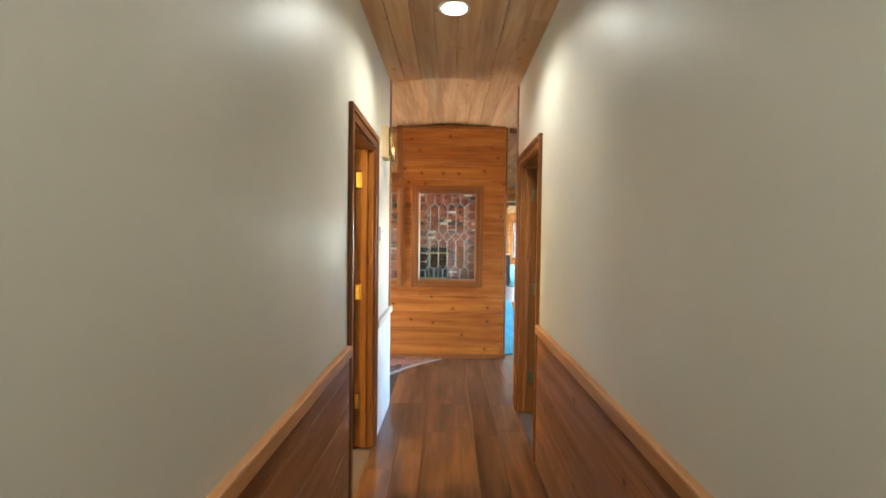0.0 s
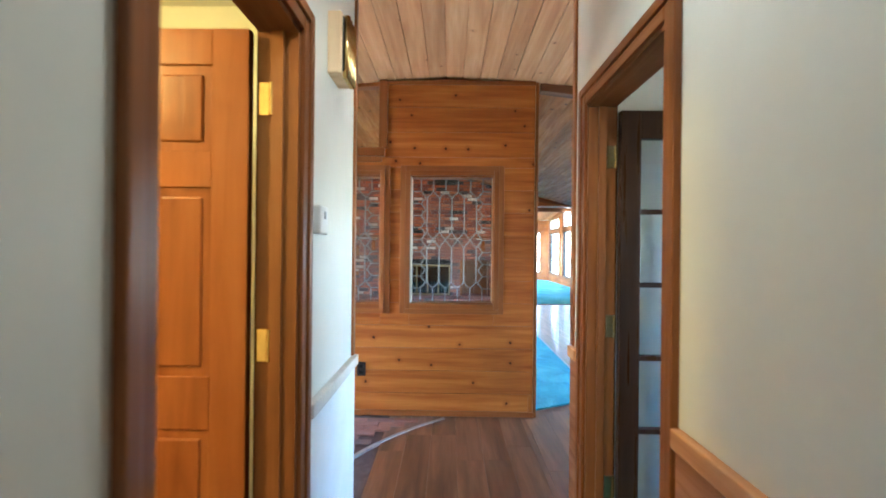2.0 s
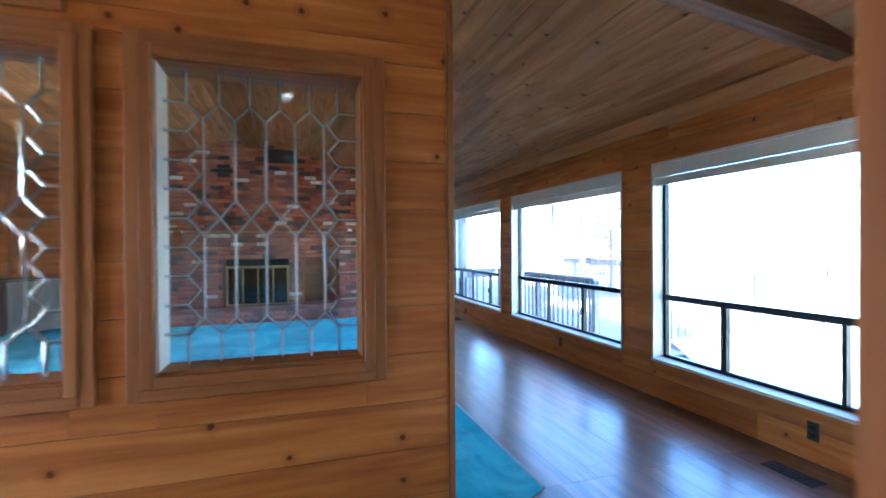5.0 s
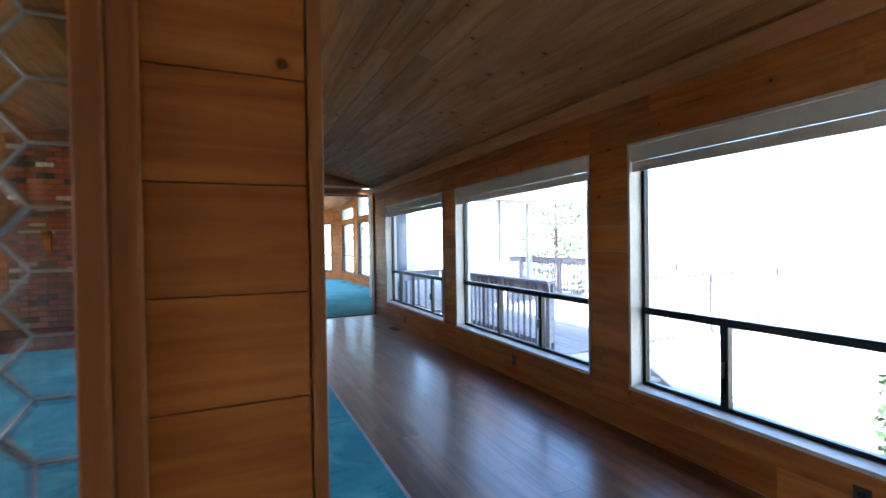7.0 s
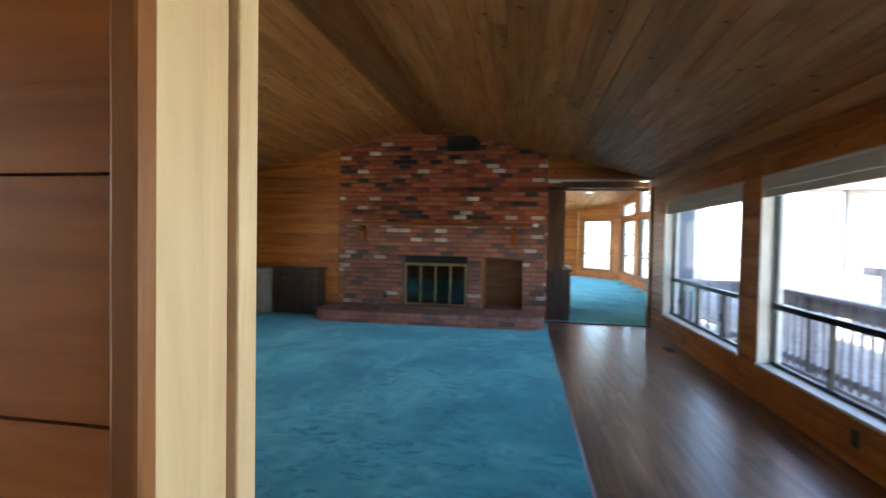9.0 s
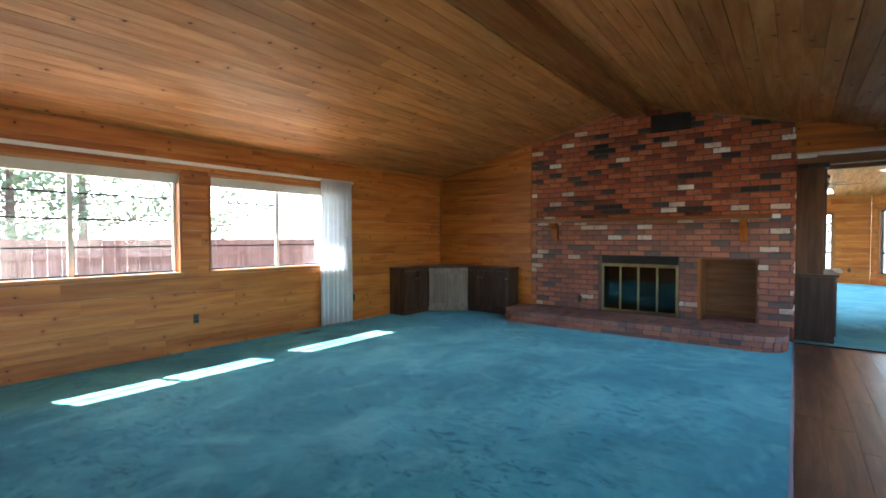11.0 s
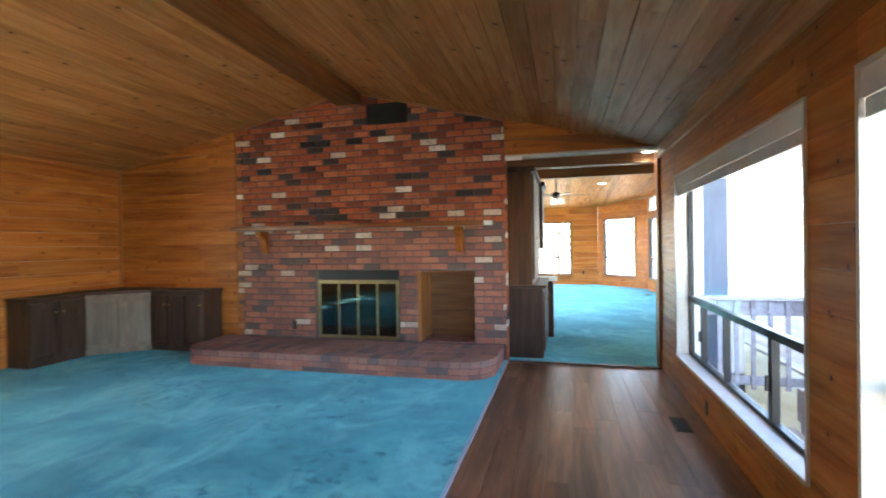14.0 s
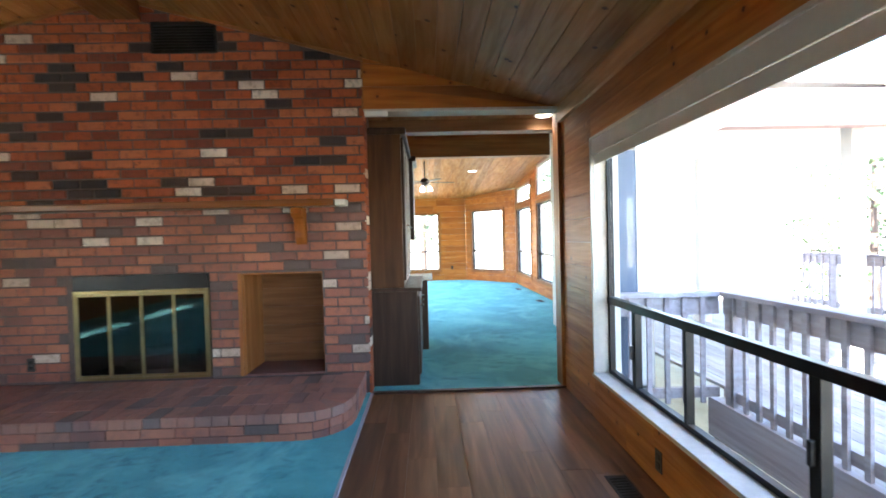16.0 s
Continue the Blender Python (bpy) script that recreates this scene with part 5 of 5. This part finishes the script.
# canted wall
ca, cb = Vector((3.62, FAR_Y)), Vector((FAR_X, 22.8))
cant = Matrix.Translation((ca.x, ca.y, 0)) @ Matrix.Rotation(math.atan2((cb - ca).y, (cb - ca).x), 4, "Z")
CL = (cb - ca).length
wall_c = holed("wall_far_canted", "y", 0.016, 0.15, 0.0, CL, -0.3, 3.0, [(0.28, 1.52, 0.35, 2.2)], stucco, "canted pine wall with a window")
board_run(wall_c, "y", 0.016, 0.0, CL, 0.0, 2.75, 0.186, [(0.28, 1.52, 0.35, 2.2)], pine_x, thick=0.016, seed=44)
wall_c.matrix_basis = cant
for ch in wall_c.children:
    ch.matrix_parent_inverse = Matrix.Identity(4)
wc = structure(new("window_far_6"), "window with a black frame", "window")
black_window("window_far_6", "y", 0.0, 0.28, 1.52, 0.35, 2.2, 0.95, parent=wc)
wc.matrix_basis = cant
for ch in wc.children:
    ch.matrix_parent_inverse = Matrix.Identity(4)

structure(block("wall_far_partition", (1.70, 1.83, BY + 0.14, 15.4, 0, 3.5), pine_y), "pine partition behind the hutch", "wall")
structure(block("wall_far_south", (0.2, 1.70, BY + 0.51, BY + 0.62, 0, 3.6), pine_x), "pine wall", "wall")
# both openings are out of view, added to brighten the far room
holed("wall_far_west", "x", 0.2, 0.08, BY + 0.5, FAR_Y + 0.15, 0, 3.6, [(16.6, 19.4, 0.5, 2.2), (20.0, 23.2, 0.5, 2.2)], pine_y, "pine wall with two unseen openings added for daylight")
bm = bmesh.new()
n = 34
for i in range(n):
    x0, x1 = 0.1 + (FAR_X + 0.1 - 0.1) * i / n, 0.1 + (FAR_X + 0.1 - 0.1) * (i + 1) / n
    prism(bm, [(BY + 0.14, far_top(BY + 0.14)), (FAR_Y + 0.2, far_top(FAR_Y + 0.2)), (FAR_Y + 0.2, far_top(FAR_Y + 0.2) + 0.1), (BY + 0.14, far_top(BY + 0.14) + 0.1)], "x", x0 + 0.0025, x1 - 0.0025)
structure(link("ceiling_far", bm, pine_ceiling), "pine board ceiling of the far room", "ceiling")
structure(block("ceiling_far_deck", (0.1, FAR_X + 0.2, BY + 0.14, FAR_Y + 0.3, 3.72, 3.8), roof_mat), "roof over the far room", "ceiling")
bm = bmesh.new()
prism(bm, [(BX1 - 0.02, 2.5), (4.26, 2.5), (4.26, 3.7), (BX1 - 0.02, 3.7)], "y", BY + 0.15, BY + 0.2)
structure(link("far_header", bm, pine_trim), "pine header above the opening", "wall")
structure(block("wall_far_south_east", (WX + 0.21, 4.4, BY + 0.0, BY + 0.14, -0.3, 3.7), stucco), "siding of the projecting room", "wall")
structure(block("wall_far_near_east", (4.27, 4.4, BY + 0.14, 16.33, -0.3, 3.7), stucco), "siding of the projecting room", "wall")
structure(block("wall_far_jog", (4.4, FAR_X + 0.01, 16.205, 16.33, -0.3, 3.7), stucco), "short return of the wall", "wall")
for y, z0 in ((13.8, 2.39), (16.5, 2.62)):
    structure(block("ceiling_beam", (1.84, 4.26 if y < 16 else FAR_X - 0.01, y, y + 0.16, z0, z0 + 0.3), beam_pale, bevel=0.008), "dark wooden cross beam", "beam")
    structure(block("beam_infill", (1.84, 4.26 if y < 16 else FAR_X - 0.01, y + 0.05, y + 0.11, z0 + 0.3, far_top(y) + 0.02), pine_trim), "pine infill above the cross beam", "beam")
downlight(3.5, 13.66, 2.499, 2)
for x in (3.35,):
    structure(block("soffit", (1.84, 4.26, BY + 0.2, 13.78, 2.5, 2.56), pine_ceiling), "pine soffit behind the header", "ceiling")
downlight(3.5, 20.5, far_top(20.5) - 0.01, 3, size=0.1)

# hutch against the partition
hutch = thing("hutch", "tall dark oak hutch with a deep base cabinet", "cabinet", place=(2.0, 14.2, 0))
block("base", (1.835, 2.27, BY + 0.16, 14.9, 0.012, 0.88), oak_dark, hutch, "dark oak base cabinet", bevel=0.006)
block("counter", (1.835, 2.31, BY + 0.145, 14.93, 0.88, 0.915), oak_dark, hutch, bevel=0.006)
block("upper_case", (1.835, 2.15, BY + 0.16, 14.85, 0.915, 2.32), oak_brown, hutch, "brown oak upper case", bevel=0.004)
block("cornice", (1.835, 2.2, BY + 0.15, 14.88, 2.32, 2.385), oak_dark, hutch, bevel=0.012)
for k in range(3):
    a = BY + 0.2 + k * 0.415
    d = block("door", (2.15, 2.172, a, a + 0.39, 0.98, 2.3), oak_dark, hutch, bevel=0.004)
    block("panel", (2.172, 2.178, a + 0.06, a + 0.33, 1.06, 2.26), oak_grey, d)
    bm = bmesh.new()
    turned(bm, [(0.012, 0.0), (0.006, 0.012), (0.013, 0.024), (0.006, 0.03)], (2.172, a + 0.35, 1.5), "x", 10)
    part("knob", bm, chrome, d)
    d = block("door", (2.27, 2.29, a, a + 0.39, 0.1, 0.83), oak_dark, hutch, bevel=0.004)
    bm = bmesh.new()
    turned(bm, [(0.012, 0.0), (0.006, 0.012), (0.013, 0.024), (0.006, 0.03)], (2.29, a + 0.35, 0.7), "x", 10)
    part("knob", bm, chrome, d)
for zz, s in ((0.0, 1),):
    block("wing", (1.86, 2.36, 14.94, 15.5, 0.012, 0.86), oak_dark, hutch, "lower wing of the base", bevel=0.006)
    block("wing_counter", (1.86, 2.42, 14.935, 15.52, 0.86, 0.90), white_paint, hutch, "pale counter on the wing", bevel=0.004)
    block("wing_case", (1.84, 2.22, 14.9, 15.45, 1.35, 2.3), oak_dark, hutch, bevel=0.006)
    block("wing_cornice", (1.84, 2.26, 14.9, 15.48, 2.3, 2.36), oak_dark, hutch, bevel=0.01)

# white metal end of the old curtain track at the chimney's corner
structure(block("track_end", (1.86, 2.06, BY - 0.06, BY - 0.03, 2.43, 2.475), white_paint, bevel=0.004), "short white track bracket under the header", "trim")

# ceiling fan
FX, FYY = 2.35, 19.5
fz = 2.62
fan = thing("ceiling_fan", "dark ceiling fan with lit glass shades, at rest", "ceiling fan", place=(FX, FYY, fz))
bm = bmesh.new()
rod(bm, (FX, FYY, fz), (FX, FYY, far_top(FYY)), 0.014, 10)
part("downrod", bm, black_metal, fan)
bm = bmesh.new()
turned(bm, [(0.02, 0.08), (0.07, 0.06), (0.1, 0.02), (0.1, -0.04), (0.06, -0.08), (0.03, -0.1)], (FX, FYY, fz), "z", 24)
part("motor", bm, black_metal, fan, smooth=True)
for k in range(5):
    m = pose(FX, FYY, fz, 0, 0, 72 * k + 10)
    bm = bmesh.new()
    prism(bm, [(0.16, -0.05), (0.3, -0.065), (0.62, -0.07), (0.66, -0.04), (0.66, 0.04), (0.62, 0.07), (0.3, 0.065), (0.16, 0.05)], "z", -0.02, -0.013)
    box(bm, 0.08, 0.2, -0.02, 0.02, -0.028, -0.02)
    bmesh.ops.transform(bm, matrix=m, verts=bm.verts)
    part("blade", bm, oak_dark, fan)
for k in range(3):
    a = 2 * math.pi * k / 3
    bm = bmesh.new()
    turned(bm, [(0.02, 0.0), (0.045, -0.03), (0.06, -0.08), (0.055, -0.1)], (FX + 0.11 * math.cos(a), FYY + 0.11 * math.sin(a), fz - 0.11), "z", 16)
    part("shade", bm, bulb, fan, "lit glass shade", smooth=True)

# ---- outside: eave, deck, rails, porch, trees ----
# unseen west eave, added to cut the sun patch on the carpet to size
bm = bmesh.new()
prism(bm, [(LX - 0.2, 2.56), (LX - 1.0, 2.42), (LX - 1.0, 2.55), (LX - 0.2, 2.72)], "y", 3.0, BY + 0.6)
structure(link("eave_west", bm, roof_mat), "deep unseen roof eave along the west wall, sized to trim the sun patch", "eave")
bm = bmesh.new()
prism(bm, [(WX + 0.2, 2.5), (WX + 0.75, 2.36), (WX + 0.75, 2.46), (WX + 0.2, 2.62)], "y", 0.5, BY)
structure(link("eave_east", bm, roof_mat), "roof eave along the east wall", "eave")
for a, b in ((LX - 0.2, RIDGE_X), (RIDGE_X, WX + 0.2)):
    bm = bmesh.new()
    prism(bm, [(a, living_top(a) + 0.125), (b, living_top(b) + 0.125), (b, living_top(b) + 0.22), (a, living_top(a) + 0.22)], "y", PY, BY + 0.6)
    structure(link("roof", bm, roof_mat), "grey shingle roof", "roof")
structure(block("roof_south", (-3.0, WX + 0.2, -2.0, PY, 2.96, 3.05), roof_mat), "low grey roof over the hall", "roof")

DZ = -0.15
deck = structure(new("deck"), "raised wooden deck outside the windows", "deck")
x = 4.95
while x < 10.0:
    for a, b in ((9.6, BY),) if x < 5.1 else ((9.6, 16.0), (16.0, 26.0)):
        block("plank", (x + 0.003, x + 0.137, a, b - 0.004, DZ - 0.035, DZ), deck_plank, deck)
    x += 0.14
block("fascia", (4.88, 4.948, 9.6, BY - 0.01, DZ - 0.32, DZ + 0.02), deck_wood, deck, "brown fascia board")
for y in (9.75, 11.5, 13.2):
    block("post", (4.87, 5.0, y, y + 0.1, -1.12, DZ - 0.3), deck_wood, deck)
structure(block("lower_landing", (WX + 0.25, 4.85, 11.9, BY - 0.02, -0.62, -0.55), deck_plank), "weathered plywood landing below the window", "landing")
for p in (3.9, 4.75):
    structure(block("landing_leg", (p, p + 0.09, 12.0, 12.09, -1.1, -0.62), deck_wood), "wooden leg of the landing", "post")


def railing(label, axis, fixed, u0, u1, post_at, flat=0.14, top=0.84):
    r = thing("deck_railing", label, "railing", "deck railings", ((fixed, u0, DZ) if axis == "x" else (u0, fixed, DZ)))
    def ext(a, b, d0, d1, lo, hi):
        return (fixed + d0, fixed + d1, a, b, lo, hi) if axis == "x" else (a, b, fixed + d0, fixed + d1, lo, hi)
    block("top_rail", ext(u0, u1, -flat / 2, flat / 2, top - 0.04, top), deck_wood, r, bevel=0.004)
    block("side_rail", ext(u0, u1, -0.02, 0.02, top - 0.2, top - 0.042), deck_wood, r)
    block("bottom_rail", ext(u0, u1, -0.02, 0.02, DZ + 0.06, DZ + 0.15), deck_wood, r)
    for p in post_at:
        block("post", ext(p, p + 0.09, -0.045, 0.045, DZ - 0.03, top - 0.041), deck_wood, r)
    n = int((u1 - u0) / 0.145)
    for k in range(1, n):
        u = u0 + (u1 - u0) * k / n
        block("baluster", ext(u - 0.02, u + 0.02, -0.045, -0.021, DZ + 0.02, top - 0.045), deck_wood, r)
    return r


railing("brown wooden deck railing with upright slats", "x", 4.95, 9.65, 13.25, (9.65, 11.4, 13.1))
railing("brown wooden deck railing with upright slats", "y", 13.28, 3.8, 4.9, (3.8,))
railing("brown deck railing on the outer edge", "x", 9.9, 9.6, 26.0, (9.6, 11.6, 13.6, 15.6, 17.6, 19.6, 21.6, 23.6, 25.8), 0.09, 0.9)
railing("brown deck railing across the deck's end", "y", 9.62, 6.3, 9.85, (6.3, 8.0), 0.09, 0.86)
for x in (7.0, 9.75):
    for y in (14.2, 17.0):
        pst = thing("porch_post", "slim pale post of the porch roof", "post", "porch posts", (x, y, DZ))
        block("shaft", (x - 0.07, x + 0.07, y - 0.07, y + 0.07, DZ, 2.6), stucco, pst)
        block("base_block", (x - 0.1, x + 0.1, y - 0.1, y + 0.1, DZ, DZ + 0.15), stucco, pst)
bm = bmesh.new()
prism(bm, [(5.2, 2.78), (10.4, 2.6), (10.4, 2.72), (5.2, 2.9)], "y", 13.6, 17.6)
structure(link("porch_roof", bm, stucco), "pale porch roof over the deck", "roof")
structure(block("porch_beam", (5.2, 10.4, 13.62, 13.76, 2.34, 2.7), porch_paint, bevel=0.01), "faded pinkish-brown beam along the porch roof", "beam")
# narrow slab added to stand in for a dark blue-grey column
column_slab = thing("exterior_door", "narrow slab added for a dark blue-grey column on the projecting room's wall", "door", place=(4.45, BY, DZ))
block("slab", (4.0, 4.24, BY - 0.03, BY - 0.004, 0.0, 2.1), plain("blue_grey_column_paint", (0.07, 0.09, 0.13), 0.5), column_slab, bevel=0.004)
block("casing", (3.93, 4.0, BY - 0.035, BY - 0.004, 0.0, 2.18), white_paint, column_slab)
block("casing", (4.24, 4.31, BY - 0.035, BY - 0.004, 0.0, 2.18), white_paint, column_slab)
# stairs down from the deck
steps = thing("deck_stairs", "open wooden stairs down from the deck", "stairs", place=(5.6, 9.0, -1.1))
for k in range(5):
    block("tread", (5.05, 6.25, 9.28 - 0.28 * k, 9.55 - 0.28 * k, DZ - 0.2 - 0.18 * k, DZ - 0.16 - 0.18 * k), deck_plank, steps)
for x in (5.02, 6.26):
    bm = bmesh.new()
    prism(bm, [(9.59, DZ - 0.04), (9.59, DZ - 0.3), (8.05, -1.1), (7.8, -1.1)], "x", x, x + 0.04)
    part("stringer", bm, deck_wood, steps)


def leaf_clump(bm, rnd, c, r, n, size):
    for _ in range(n):
        d = Vector((rnd.gauss(0, 1), rnd.gauss(0, 1), rnd.gauss(0, 0.8))).normalized() * r * rnd.random() ** 0.5
        p = c + d
        a = Vector((rnd.uniform(-1, 1), rnd.uniform(-1, 1), rnd.uniform(-1, 1))).normalized() * size
        b = a.cross(Vector((rnd.uniform(-1, 1), rnd.uniform(-1, 1), rnd.uniform(-1, 1)))).normalized() * size * 0.6
        bm.faces.new([bm.verts.new(q) for q in (p - a, p + b, p + a, p - b)])


def tree(x, y, h, spread, seed, label):
    rnd = random.Random(seed)
    t = thing("tree", label, "tree", "trees round the house", (x, y, ground_z(x)))
    foot = ground_z(x)
    bm = bmesh.new()
    turned(bm, [(0.17, 0), (0.13, h * 0.25), (0.09, h * 0.55), (0.03, h * 0.92)], (x, y, foot - 0.05), "z", 10)
    cb = bmesh.new()
    for k in range(22):
        f = 0.25 + 0.72 * k / 22
        a = k * 2.4 + rnd.uniform(-0.4, 0.4)
        ln = spread * (1.15 - f) * rnd.uniform(0.7, 1.2)
        p = Vector((x, y, foot + h * f))
        q = p + Vector((math.cos(a) * ln, math.sin(a) * ln, ln * 0.15))
        rod(bm, p, q, 0.03, 6)
        for s in (0.45, 0.75, 1.0):
            leaf_clump(cb, rnd, p.lerp(q, s), spread * 0.24, 40, 0.09)
    part("trunk", bm, bark, t)
    part("crown", cb, leaf_mat, t)
    return t


tree(-15.5, 6.2, 7.0, 2.6, 1, "tall evergreen beyond the west windows")
tree(-16.5, 10.6, 8.0, 2.8, 2, "tall evergreen beyond the west windows")
tree(-18.5, 2.0, 8.0, 2.8, 3, "tall evergreen beyond the west windows")
tree(-17.0, 14.8, 7.5, 2.8, 8, "tall evergreen beyond the west windows")
tree(-15.0, 8.6, 6.0, 2.6, 9, "tall evergreen beyond the west windows")
tree(2.2, 31.0, 8.0, 3.0, 4, "evergreen beyond the far windows")
tree(8.5, 30.5, 9.0, 3.0, 5, "evergreen beyond the far windows")
tree(9.6, 7.4, 2.0, 0.9, 6, "young evergreen on the slope below the windows")
tree(14.0, 21.0, 8.0, 2.8, 7, "evergreen beyond the deck")
for k in range(4):
    tree(12.5 + 1.6 * k, 6.2 + 1.3 * k, 1.5, 0.7, 20 + k, "low shrub on the slope")
fence = thing("fence", "weathered board fence beyond the west windows", "fence", place=(-11, 8, -0.32))
for k in range(60):
    block("picket", (-11.02, -11.0, 0.5 + 0.25 * k, 0.5 + 0.25 * k + 0.242, -0.33, 1.36 + 0.01 * (k % 3)), fence_wood, fence)
for z in (0.0, 0.95):
    block("rail", (-10.998, -10.95, 0.5, 15.4, z, z + 0.09), fence_wood, fence)

# ---- the walnut-look planks ----
lay_planks(HL, HR, -1.9, 3.86, 3)
lay_planks(HR, WX, HALL_END_R, 5.92, 5)
lay_planks(-0.04, HR, 3.86, PY, 7)
lay_planks(1.862, WX, 5.92, BY - 0.03, 11)
